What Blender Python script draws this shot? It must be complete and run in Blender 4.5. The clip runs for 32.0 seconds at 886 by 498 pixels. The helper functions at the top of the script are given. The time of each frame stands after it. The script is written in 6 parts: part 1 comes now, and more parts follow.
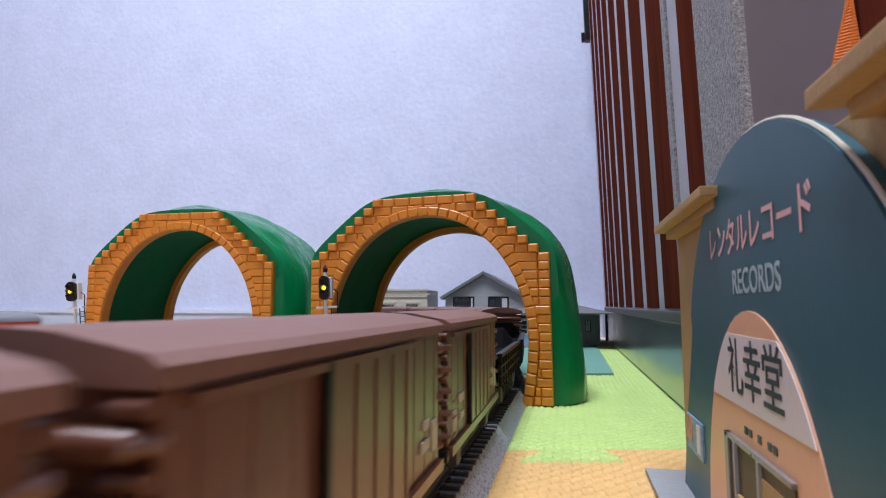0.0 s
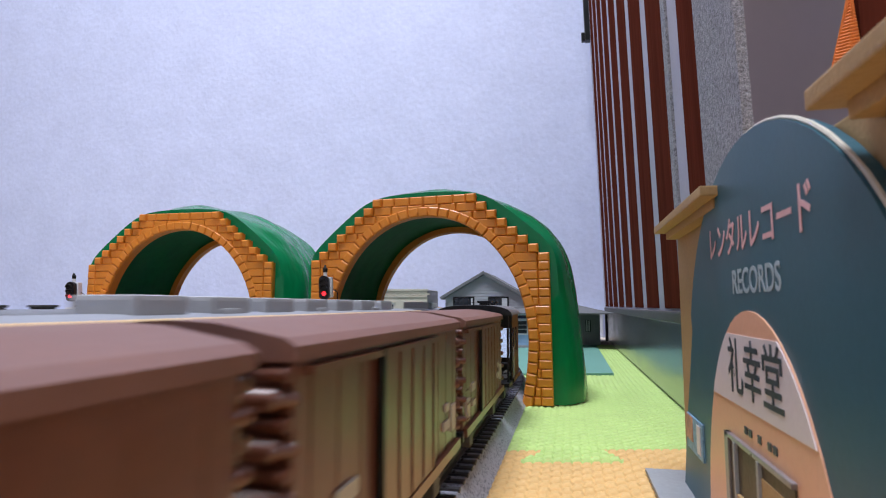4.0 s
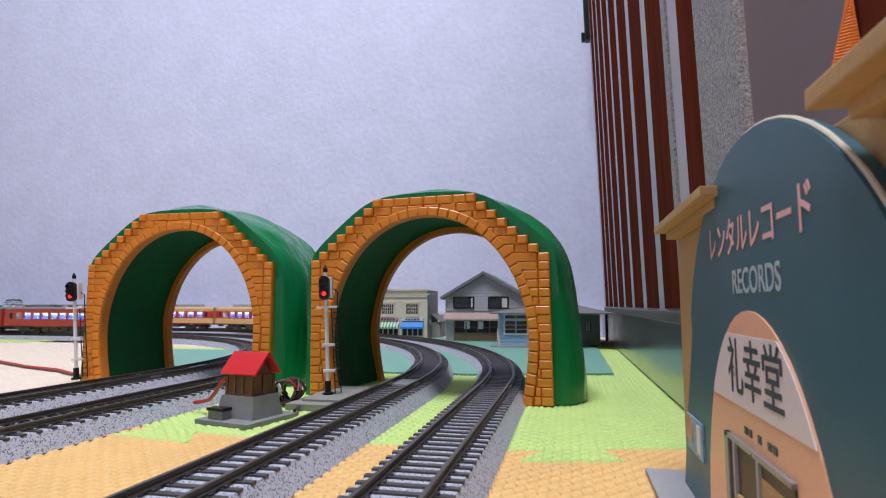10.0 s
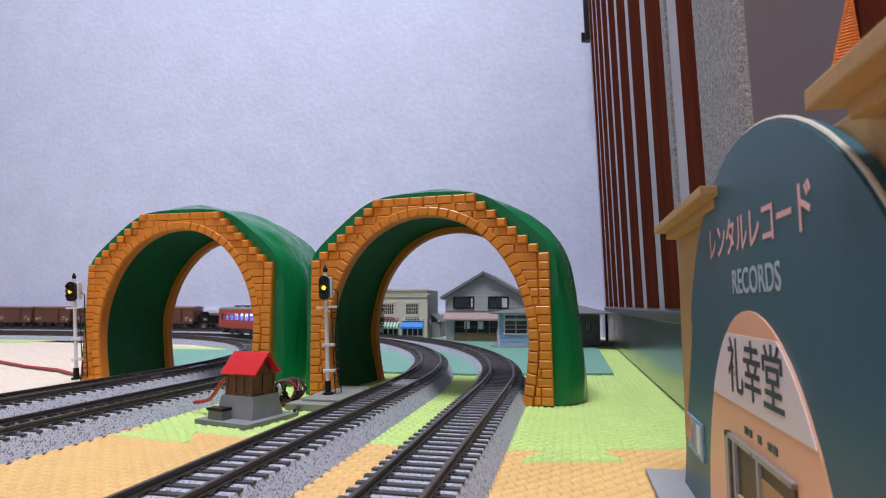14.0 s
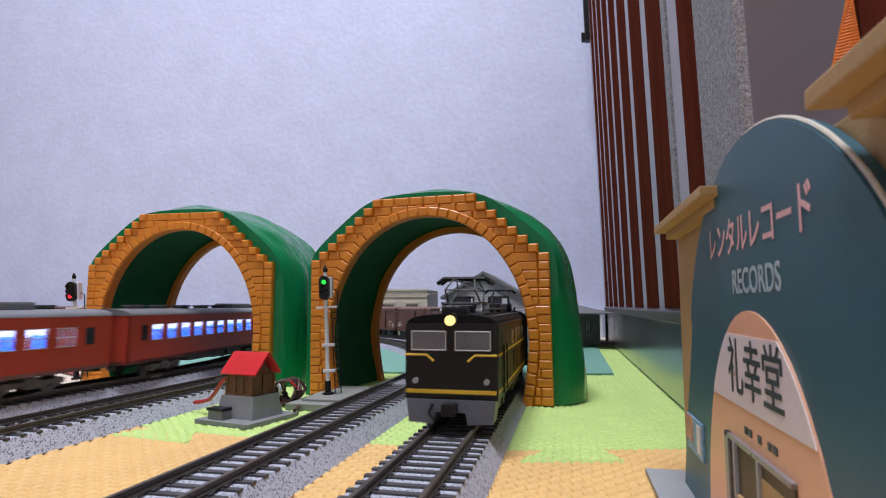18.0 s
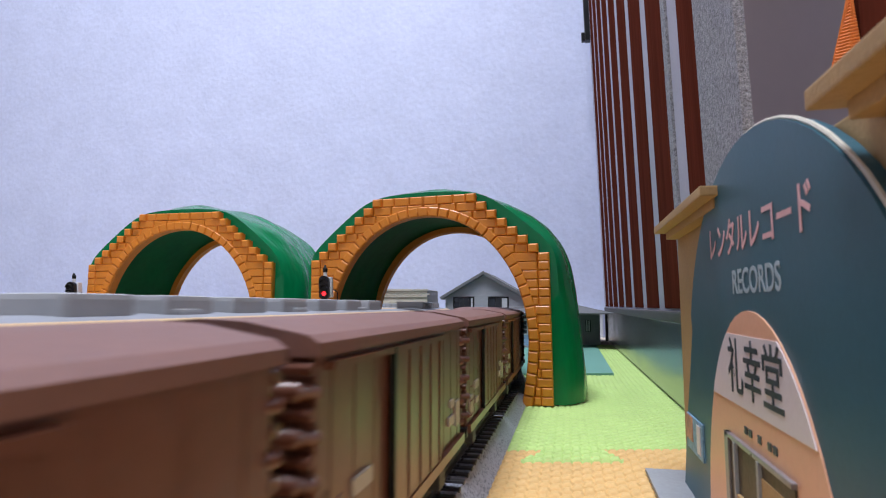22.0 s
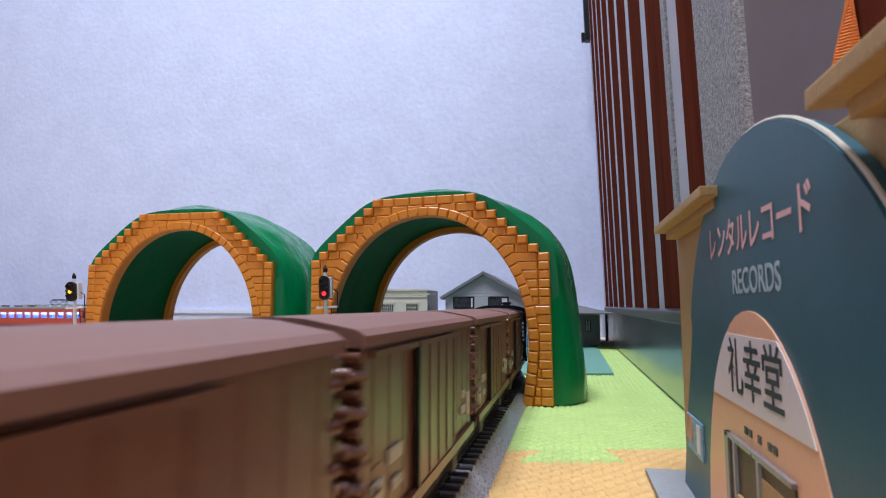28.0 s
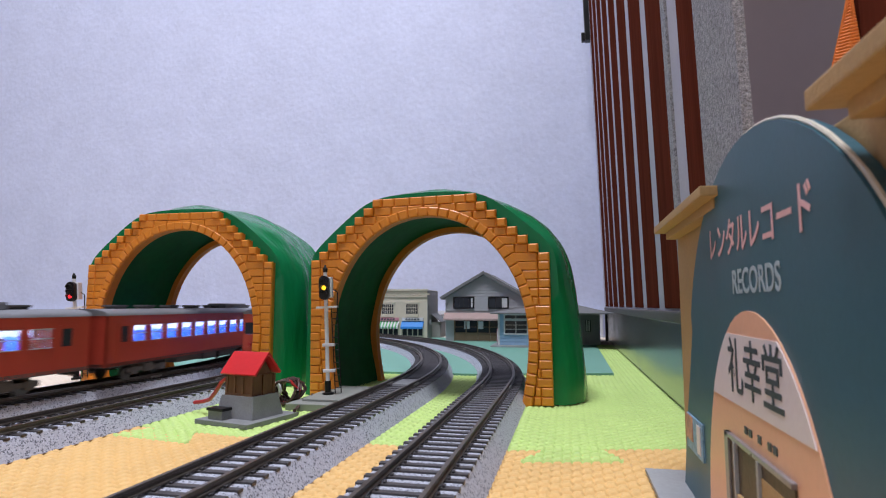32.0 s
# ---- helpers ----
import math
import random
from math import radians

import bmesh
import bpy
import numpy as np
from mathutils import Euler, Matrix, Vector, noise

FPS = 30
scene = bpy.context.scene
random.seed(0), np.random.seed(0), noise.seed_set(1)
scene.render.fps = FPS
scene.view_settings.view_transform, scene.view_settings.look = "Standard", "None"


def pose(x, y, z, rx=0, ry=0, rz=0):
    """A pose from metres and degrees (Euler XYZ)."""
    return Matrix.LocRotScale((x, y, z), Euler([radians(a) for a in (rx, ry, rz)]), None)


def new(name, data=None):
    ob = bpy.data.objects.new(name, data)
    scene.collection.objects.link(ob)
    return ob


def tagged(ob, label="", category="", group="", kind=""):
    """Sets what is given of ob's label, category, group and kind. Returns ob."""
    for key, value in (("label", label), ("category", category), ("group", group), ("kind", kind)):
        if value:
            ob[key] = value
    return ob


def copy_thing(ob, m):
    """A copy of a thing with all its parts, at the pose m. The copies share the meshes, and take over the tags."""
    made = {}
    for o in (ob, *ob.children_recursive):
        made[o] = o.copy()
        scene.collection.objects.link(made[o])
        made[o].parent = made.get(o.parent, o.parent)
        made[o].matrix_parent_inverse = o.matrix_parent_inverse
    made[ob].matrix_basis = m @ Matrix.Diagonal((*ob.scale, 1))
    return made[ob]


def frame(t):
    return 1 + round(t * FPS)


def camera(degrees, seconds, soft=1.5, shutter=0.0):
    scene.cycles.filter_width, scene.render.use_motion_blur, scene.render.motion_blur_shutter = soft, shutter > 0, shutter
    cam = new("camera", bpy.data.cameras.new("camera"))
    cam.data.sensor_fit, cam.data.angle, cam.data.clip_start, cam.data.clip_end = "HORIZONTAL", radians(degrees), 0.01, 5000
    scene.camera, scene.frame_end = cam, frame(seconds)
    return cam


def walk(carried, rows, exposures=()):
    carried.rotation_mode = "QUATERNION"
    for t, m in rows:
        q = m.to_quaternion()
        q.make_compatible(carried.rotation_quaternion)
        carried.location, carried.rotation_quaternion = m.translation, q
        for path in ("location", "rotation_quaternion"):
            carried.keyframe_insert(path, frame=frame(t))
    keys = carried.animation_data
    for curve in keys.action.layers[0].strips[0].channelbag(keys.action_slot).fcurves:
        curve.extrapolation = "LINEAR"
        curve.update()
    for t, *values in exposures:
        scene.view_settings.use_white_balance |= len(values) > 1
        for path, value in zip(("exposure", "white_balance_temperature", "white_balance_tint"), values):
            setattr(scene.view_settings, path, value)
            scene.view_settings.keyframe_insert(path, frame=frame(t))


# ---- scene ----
cam = camera(76.2, 32.0, soft=1.1, shutter=0.4)
CAM_Z = 0.0557
cam.data.dof.use_dof, cam.data.dof.focus_distance, cam.data.dof.aperture_fstop = True, 0.33, 52.0
CAM_POSE = pose(0, 0, CAM_Z, 95.71, 0, 12.5)
walk(cam, [(0.0, CAM_POSE), (32.0, CAM_POSE)],
     [(0, 0.17, 6300, 11), (5.3, 0.17, 6300, 11), (6.2, 0.05, 6550, 12), (7, 0.0, 6650, 12), (18.3, 0.0, 6600, 12), (19.2, 0.17, 6300, 11), (29.6, 0.17, 6200, 9), (30.2, 0.26, 6100, 8), (30.7, 0.05, 6500, 12), (32, 0.0, 6600, 12)])

# ---- world and light: a closed room lit by a ceiling lamp ----
world = bpy.data.worlds.new("room_air")
scene.world = world
world.use_nodes = True
world.node_tree.nodes["Background"].inputs[0].default_value = (0.55, 0.64, 0.85, 1)
world.node_tree.nodes["Background"].inputs[1].default_value = 0.13


def area_lamp(name, m, sx, sy, watts, colour):
    d = bpy.data.lights.new(name, "AREA")
    d.shape, d.size, d.size_y, d.energy, d.color = "RECTANGLE", sx, sy, watts, colour
    ob = new(name, d)
    ob.matrix_world = m
    return ob


area_lamp("ceiling_lamp_light", pose(-0.20, -0.03, 2.30), 0.8, 0.8, 66.0, (0.868, 0.905, 1.0))


# ---- materials ----
def nodes_of(name):
    m = bpy.data.materials.new(name)
    m.use_nodes = True
    return m, m.node_tree.nodes, m.node_tree.links, m.node_tree.nodes["Principled BSDF"]


def mat(name, colour, rough=0.6, metal=0.0, vary=0.12, scale=60.0, fine=700.0, bump=0.15, bump_scale=None,
        coat=0.0, per_object=0.0, stretch=(1, 1, 1), dist=0.0004, island=False):
    """A surface with variation at two scales, fine relief and, where asked, a shade of its own for each piece."""
    m, n, l, b = nodes_of(name)
    tex = n.new("ShaderNodeTexCoord")
    mp = n.new("ShaderNodeMapping")
    mp.inputs["Scale"].default_value = stretch
    l.new(tex.outputs["Object"], mp.inputs[0])
    big, small = n.new("ShaderNodeTexNoise"), n.new("ShaderNodeTexNoise")
    big.inputs["Scale"].default_value, small.inputs["Scale"].default_value = scale, fine
    big.inputs["Detail"].default_value, small.inputs["Detail"].default_value = 4, 3
    for x in (big, small):
        l.new(mp.outputs[0], x.inputs["Vector"])
    add = n.new("ShaderNodeMath")
    add.operation = "ADD"
    l.new(big.outputs[0], add.inputs[0])
    l.new(small.outputs[0], add.inputs[1])
    src = add.outputs[0]
    if per_object:
        info = n.new("ShaderNodeNewGeometry" if island else "ShaderNodeObjectInfo")
        mul = n.new("ShaderNodeMath")
        mul.operation = "MULTIPLY_ADD"
        l.new(info.outputs["Random Per Island" if island else "Random"], mul.inputs[0])
        mul.inputs[1].default_value = per_object
        l.new(src, mul.inputs[2])
        src = mul.outputs[0]
    ramp = n.new("ShaderNodeMapRange")
    ramp.inputs["From Min"].default_value, ramp.inputs["From Max"].default_value = 0.6, 1.4 + per_object
    ramp.inputs["To Min"].default_value, ramp.inputs["To Max"].default_value = 1 - vary, 1 + vary
    l.new(src, ramp.inputs[0])
    mix = n.new("ShaderNodeMix")
    mix.data_type, mix.blend_type = "RGBA", "MULTIPLY"
    mix.inputs[0].default_value = 1.0
    mix.inputs[6].default_value = (*colour, 1)
    l.new(ramp.outputs[0], mix.inputs[7])
    l.new(mix.outputs[2], b.inputs["Base Color"])
    b.inputs["Roughness"].default_value = rough
    rr = n.new("ShaderNodeMapRange")
    rr.inputs["To Min"].default_value, rr.inputs["To Max"].default_value = max(0.02, rough - 0.1), min(1, rough + 0.1)
    l.new(big.outputs[0], rr.inputs[0])
    l.new(rr.outputs[0], b.inputs["Roughness"])
    b.inputs["Metallic"].default_value = metal
    b.inputs["Coat Weight"].default_value = coat
    if bump:
        bp = n.new("ShaderNodeBump")
        bp.inputs["Strength"].default_value, bp.inputs["Distance"].default_value = bump, dist
        if bump_scale:
            t = n.new("ShaderNodeTexNoise")
            t.inputs["Scale"].default_value, t.inputs["Detail"].default_value = bump_scale, 3
            l.new(mp.outputs[0], t.inputs["Vector"])
            l.new(t.outputs[0], bp.inputs["Height"])
        else:
            l.new(small.outputs[0], bp.inputs["Height"])
        l.new(bp.outputs[0], b.inputs["Normal"])
    return m


def glow(name, colour, strength):
    m, n, l, b = nodes_of(name)
    b.inputs["Base Color"].default_value = (*[c * 0.5 for c in colour], 1)
    b.inputs["Emission Color"].default_value = (*colour, 1)
    b.inputs["Emission Strength"].default_value = strength
    b.inputs["Roughness"].default_value = 0.3
    return m


def speckled(name, base, light, dark, scale):
    """Ballast-like plastic: a pale grey with dark and light specks and grainy relief."""
    m, n, l, b = nodes_of(name)
    tex = n.new("ShaderNodeTexCoord")
    v = n.new("ShaderNodeTexVoronoi")
    v.inputs["Scale"].default_value = scale
    l.new(tex.outputs["Object"], v.inputs["Vector"])
    noise2 = n.new("ShaderNodeTexNoise")
    noise2.inputs["Scale"].default_value, noise2.inputs["Detail"].default_value = scale * 0.6, 4
    l.new(tex.outputs["Object"], noise2.inputs["Vector"])
    r = n.new("ShaderNodeValToRGB")
    e = r.color_ramp.elements
    e[0].position, e[0].color = 0.25, (*dark, 1)
    e[1].position, e[1].color = 0.78, (*light, 1)
    a = r.color_ramp.elements.new(0.38)
    a.color = (*base, 1)
    a = r.color_ramp.elements.new(0.62)
    a.color = (*base, 1)
    mx = n.new("ShaderNodeMix")
    mx.inputs[0].default_value = 0.55
    sep = n.new("ShaderNodeSeparateColor")
    l.new(v.outputs["Color"], sep.inputs[0])
    l.new(noise2.outputs[0], mx.inputs[2])
    l.new(sep.outputs[0], mx.inputs[3])
    l.new(mx.outputs[0], r.inputs[0])
    l.new(r.outputs[0], b.inputs["Base Color"])
    b.inputs["Roughness"].default_value = 0.8
    bp = n.new("ShaderNodeBump")
    bp.inputs["Strength"].default_value, bp.inputs["Distance"].default_value = 0.4, 0.0004
    l.new(v.outputs["Distance"], bp.inputs["Height"])
    l.new(bp.outputs[0], b.inputs["Normal"])
    return m


WALLPAPER = mat("wallpaper", (0.65, 0.69, 0.88), 0.85, vary=0.075, scale=16, fine=170, bump=0.32, bump_scale=95, dist=0.003)
WHITE_TRIM = mat("white_trim", (0.78, 0.80, 0.86), 0.45, vary=0.04)
FLOORING = mat("flooring", (0.42, 0.36, 0.30), 0.5, vary=0.2, scale=8, fine=90)
CEILING = mat("ceiling_paper", (0.80, 0.80, 0.80), 0.9, vary=0.03, scale=10)
ROOM_WALL = mat("room_wall_paper", (0.62, 0.62, 0.66), 0.85, vary=0.05, scale=10, fine=120)
MAUVE = mat("mauve_board", (0.42, 0.365, 0.40), 0.40, vary=0.02, scale=9, fine=200, bump=0.0)
MAT_ORANGE = mat("foam_orange", (0.72, 0.46, 0.18), 0.75, vary=0.10, scale=40, fine=900)
MAT_GREEN = mat("foam_green", (0.50, 0.67, 0.22), 0.75, vary=0.10, scale=40, fine=900)
MAT_BEIGE = mat("foam_beige", (0.72, 0.61, 0.50), 0.75, vary=0.08, scale=40, fine=900)
TEAL = mat("teal_card", (0.16, 0.36, 0.285), 0.7, vary=0.10, scale=50, fine=600)
BALLAST = speckled("roadbed_plastic", (0.40, 0.415, 0.485), (0.50, 0.52, 0.60), (0.10, 0.105, 0.13), 1900)
RAIL = mat("rail_steel", (0.085, 0.070, 0.058), 0.40, 0.25, vary=0.3, scale=90, fine=900)
RAIL_TOP = mat("rail_polished", (0.38, 0.35, 0.32), 0.3, 0.9, vary=0.25, scale=90, fine=900)
SLEEPER = mat("sleeper_plastic", (0.060, 0.055, 0.057), 0.45, vary=0.3, scale=150, fine=1500, per_object=0.3)
BRICK = mat("orange_brick_plastic", (0.74, 0.25, 0.02), 0.42, vary=0.06, scale=90, fine=900, per_object=0.1, coat=0.1)
MORTAR = mat("orange_backing_plastic", (0.62, 0.20, 0.017), 0.5, vary=0.12, scale=90)
GREEN_PLASTIC = mat("green_tunnel_plastic", (0.003, 0.185, 0.062), 0.17, vary=0.12, scale=35, fine=200, bump=0.22, bump_scale=70, dist=0.005, coat=0.0, stretch=(1.0, 2.6, 0.45))
GREEN_PLASTIC.node_tree.nodes["Principled BSDF"].inputs["Specular IOR Level"].default_value = 0.35
# Hill plastic again, matt; the tunnel's inner shade is put into its darker green.
GREEN_SHADED = mat("green_shaded_lining", (0.003, 0.10, 0.028), 0.65, vary=0.2, scale=35, fine=200)
GREEN_SHADED.node_tree.nodes["Principled BSDF"].inputs["Specular IOR Level"].default_value = 0.2
BLACK_GLOSS = mat("polished_dark_board", (0.33, 0.33, 0.32), 0.20, 0.75, vary=0.2, scale=30, fine=300, bump=0.02)
WOOD_DARK = mat("dark_red_wood", (0.115, 0.028, 0.017), 0.65, vary=0.30, scale=40, fine=300, stretch=(1, 1, 0.06))
WOOD_DARK.node_tree.nodes["Principled BSDF"].inputs["Specular IOR Level"].default_value = 0.0
FELT = mat("grey_pile", (0.30, 0.30, 0.325), 1.0, vary=0.75, scale=700, fine=1900, bump=0.6, bump_scale=1100, dist=0.0008)
LILAC = mat("lilac_backing", (0.46, 0.45, 0.53), 0.8, vary=0.08, scale=30)
CREAM = mat("cream_paint", (0.68, 0.46, 0.20), 0.35, vary=0.07, scale=60, fine=900, bump=0.05)
RED = mat("crimson_paint", (0.50, 0.035, 0.03), 0.35, vary=0.08, scale=60, fine=900, bump=0.05)
VERMILION = mat("vermilion_paint", (0.54, 0.072, 0.042), 0.38, vary=0.08, scale=60, fine=900, bump=0.05)
ROOF_GREY = mat("grey_roof_paint", (0.27, 0.28, 0.31), 0.55, vary=0.12, scale=60)
VENT_GREY = mat("vent_grey", (0.42, 0.42, 0.42), 0.55, vary=0.10, scale=90)
BROWN = mat("boxcar_brown", (0.140, 0.048, 0.026), 0.33, vary=0.18, scale=60, fine=700, bump=0.08)
BROWN_ROOF = mat("boxcar_roof_brown", (0.20, 0.095, 0.072), 0.55, vary=0.14, scale=60)
BLACK = mat("black_paint", (0.008, 0.008, 0.009), 0.34, vary=0.2, scale=60, bump=0.05)
BLACK.node_tree.nodes["Principled BSDF"].inputs["Specular IOR Level"].default_value = 0.32
UNDER = mat("underframe_grey", (0.075, 0.072, 0.07), 0.6, vary=0.3, scale=120)
COAL = mat("coal_load", (0.006, 0.006, 0.007), 0.6, vary=0.5, scale=900, fine=2400, bump=0.35, dist=0.0004)
PILOT_GREY = mat("pilot_blue_grey", (0.12, 0.13, 0.155), 0.5, vary=0.12)
SILL_DARK = mat("worn_dark_sill", (0.085, 0.075, 0.07), 0.5, vary=0.5, scale=60, fine=600)
ROOF_BLACK = mat("matt_black_roof", (0.007, 0.007, 0.008), 0.55, vary=0.2, scale=60)
ROOF_BLACK.node_tree.nodes["Principled BSDF"].inputs["Specular IOR Level"].default_value = 0.12
ROOF_MID = mat("dark_grey_roof_paint", (0.17, 0.175, 0.19), 0.5, vary=0.12, scale=60)
COAL.node_tree.nodes["Principled BSDF"].inputs["Specular IOR Level"].default_value = 0.08
BROWN.node_tree.nodes["Principled BSDF"].inputs["Specular IOR Level"].default_value = 0.8
YELLOW = mat("yellow_line_paint", (0.70, 0.46, 0.03), 0.4, vary=0.06)
GREY_PAINT = mat("light_grey_paint", (0.32, 0.33, 0.34), 0.5, vary=0.12)
STEEL = mat("wheel_steel", (0.10, 0.10, 0.10), 0.35, 0.8, vary=0.2)
SEAT_BLUE = mat("seat_blue", (0.03, 0.20, 0.85), 0.6, vary=0.1)
LINER = mat("interior_white", (0.75, 0.77, 0.85), 0.6, vary=0.05)
GLASS_DARK = mat("tinted_window", (0.03, 0.035, 0.045), 0.08, vary=0.1, bump=0.0)
LAMP_WHITE = glow("lit_white_lamp", (0.80, 0.90, 1.0), 9.0)
LAMP_WARM = glow("lit_warm_lamp", (1.0, 0.80, 0.28), 1.3)
LAMP_RED = glow("lit_red_lamp", (1.0, 0.02, 0.03), 2.2)
LAMP_YELLOW = glow("lit_yellow_lamp", (1.0, 0.55, 0.03), 1.8)
LAMP_GREEN = glow("lit_green_lamp", (0.015, 0.80, 0.07), 1.5)
VAN_LIGHT = glow("van_lamp_light", (0.66, 0.76, 1.0), 4.0)
# Emission for an added block behind the van windows, not a lamp.
VAN_WINDOW_GLOW = glow("van_window_glow", (0.60, 0.72, 1.0), 0.95)
CABIN_LIGHT = glow("cabin_strip_light", (0.62, 0.74, 1.0), 14.0)
WHITE_PAINT = mat("white_paint", (0.75, 0.76, 0.78), 0.45, vary=0.05)
SIGN_TEAL = mat("sign_teal_print", (0.040, 0.115, 0.150), 0.40, vary=0.08, scale=40, fine=900, bump=0.03)
SIGN_TEAL.node_tree.nodes["Principled BSDF"].inputs["Specular IOR Level"].default_value = 0.22
SIGN_EDGE = mat("sign_cut_edge", (0.60, 0.55, 0.45), 0.7)
PEACH = mat("peach_print", (0.78, 0.42, 0.26), 0.4, vary=0.04, scale=40)
PALE_BAND = mat("pale_pink_print", (0.73, 0.65, 0.65), 0.4, vary=0.03)
PINK_INK = mat("pink_ink", (0.75, 0.43, 0.42), 0.45, vary=0.05)
PALE_INK = mat("pale_grey_ink", (0.36, 0.45, 0.49), 0.45, vary=0.05)
DARK_INK = mat("dark_ink", (0.03, 0.045, 0.06), 0.45, vary=0.05)
TAN_BOARD = mat("tan_fibreboard", (0.44, 0.28, 0.12), 0.75, vary=0.12, scale=60, fine=1200, bump=0.3)


# ---- mesh helpers ----
def finish(name, bm, material, parent=None, label="", smooth=False):
    me = bpy.data.meshes.new(name)
    bmesh.ops.recalc_face_normals(bm, faces=bm.faces)
    bm.to_mesh(me)
    bm.free()
    if smooth:
        for p in me.polygons:
            p.use_smooth = True
        me.set_sharp_from_angle(angle=radians(48))
    for m in (material if isinstance(material, (list, tuple)) else [material]):
        me.materials.append(m)
    ob = new(name, me)
    if parent:
        ob.parent = parent
    if label:
        ob["label"] = label
    return ob


def part(name, bm, material, parent, label="", smooth=False):
    return finish(name, bm, material, parent, label, smooth)


def piece(name, me, parent, m):
    """One of many alike pieces: an object of its own on a shared mesh."""
    ob = new(name, me)
    ob.parent = parent
    ob.matrix_local = m
    return ob


def mesh_of(name, bm, material):
    me = bpy.data.meshes.new(name)
    bmesh.ops.recalc_face_normals(bm, faces=bm.faces)
    bm.to_mesh(me)
    bm.free()
    for m in (material if isinstance(material, (list, tuple)) else [material]):
        me.materials.append(m)
    return me


def empty(name, m, label="", category="", group="", kind=""):
    ob = new(name)
    ob.empty_display_size = 0.01
    ob.matrix_world = m
    return tagged(ob, label, category, group, kind)


def box(bm, x0, x1, y0, y1, z0, z1, bevel=0.0, mi=0, m=None):
    vs = [bm.verts.new((x, y, z)) for x in (x0, x1) for y in (y0, y1) for z in (z0, z1)]
    if m is not None:
        for v in vs:
            v.co = m @ v.co
    fs = [bm.faces.new([vs[i] for i in q]) for q in ((0, 1, 3, 2), (4, 6, 7, 5), (0, 4, 5, 1), (2, 3, 7, 6), (0, 2, 6, 4), (1, 5, 7, 3))]
    for f in fs:
        f.material_index = mi
    if bevel:
        es = list({e for f in fs for e in f.edges})
        r = bmesh.ops.bevel(bm, geom=es, offset=bevel, segments=2, affect="EDGES", profile=0.7)
        for f in r["faces"]:
            f.material_index = mi
    return vs


def boxes(*specs, bevel=0.0):
    bm = bmesh.new()
    for s in specs:
        box(bm, *s[:6], bevel=bevel, mi=s[6] if len(s) > 6 else 0)
    return bm


def tube(bm, pts, r, seg=8, mi=0, cap=True):
    """A round bar along a line of points."""
    rings = []
    pts = [Vector(p) for p in pts]
    for i, p in enumerate(pts):
        d = (pts[min(i + 1, len(pts) - 1)] - pts[max(i - 1, 0)]).normalized()
        a = d.orthogonal() if abs(d.z) > 0.95 else d.cross(Vector((0, 0, 1)))
        a.normalize()
        b = d.cross(a)
        rr = r[i] if isinstance(r, (list, tuple)) else r
        rings.append([bm.verts.new(p + rr * (math.cos(2 * math.pi * k / seg) * a + math.sin(2 * math.pi * k / seg) * b)) for k in range(seg)])
    for A, B in zip(rings[:-1], rings[1:]):
        for k in range(seg):
            bm.faces.new((A[k], A[(k + 1) % seg], B[(k + 1) % seg], B[k])).material_index = mi
    if cap:
        bm.faces.new(rings[0]).material_index = mi
        bm.faces.new(rings[-1]).material_index = mi


def disc(bm, c, axis, r, depth, seg=16, mi=0):
    a = Vector(axis).normalized() * (depth / 2)
    tube(bm, [Vector(c) - a, Vector(c) + a], r, seg, mi)


def prism(bm, outline, y0, y1, mi=0):
    """An outline in x and z, pushed from y0 to y1."""
    A = [bm.verts.new((x, y0, z)) for x, z in outline]
    B = [bm.verts.new((x, y1, z)) for x, z in outline]
    n = len(A)
    for f in ([bm.faces.new((A[i], A[(i + 1) % n], B[(i + 1) % n], B[i])) for i in range(n)] + [bm.faces.new(A[::-1]), bm.faces.new(B)]):
        f.material_index = mi


def sweep(bm, line, profile, mi=0, closed=False):
    """A profile (across, up) swept along a level line of (x, y, heading)."""
    rings = []
    for x, y, h in line:
        c, s = math.cos(h), math.sin(h)
        rings.append([bm.verts.new((x + a * s, y - a * c, b)) for a, b in profile])
    n = len(profile)
    for A, B in zip(rings[:-1], rings[1:]):
        for k in range(n):
            bm.faces.new((A[k], A[(k + 1) % n], B[(k + 1) % n], B[k])).material_index = mi
    bm.faces.new(rings[0]).material_index = mi
    bm.faces.new(rings[-1][::-1]).material_index = mi


# ---- the four tracks: rounded rectangles, turned to the left at the far end ----
RAIL_Z = 0.0105


class Loop:
    def __init__(self, x_near, x_c, y_c, x_left, y_back):
        self.x, self.xc, self.yc, self.xl, self.yb = x_near, x_c, y_c, x_left, y_back
        self.r = x_near - x_c
        self.arc = self.r * math.pi / 2
        self.far, self.side = x_c - x_left, y_c - y_back
        self.length = 2 * (self.far + self.side) + 4 * self.arc

    def at(self, s):
        """x, y and heading at s metres past y = 0 on the near straight, running away from the camera and then left."""
        s = (s - self.yb) % self.length
        r, q = self.r, math.pi / 2
        if s < self.side:
            return self.x, self.yb + s, q
        s -= self.side
        corners = ((self.xc, self.yc, 0.0), (self.xl, self.yc, q), (self.xl, self.yb, 2 * q), (self.xc, self.yb, 3 * q))
        runs = (self.far, self.side, self.far, 0.0)
        for (cx, cy, a0), run in zip(corners, runs):
            if s <= self.arc:
                a = a0 + s / r
                return cx + r * math.cos(a), cy + r * math.sin(a), a + q
            s -= self.arc
            h = a0 + math.pi
            if s <= run:
                return cx + r * math.cos(a0 + q) + s * math.cos(h), cy + r * math.sin(a0 + q) + s * math.sin(h), h
            s -= run
        return self.x, self.yb, q


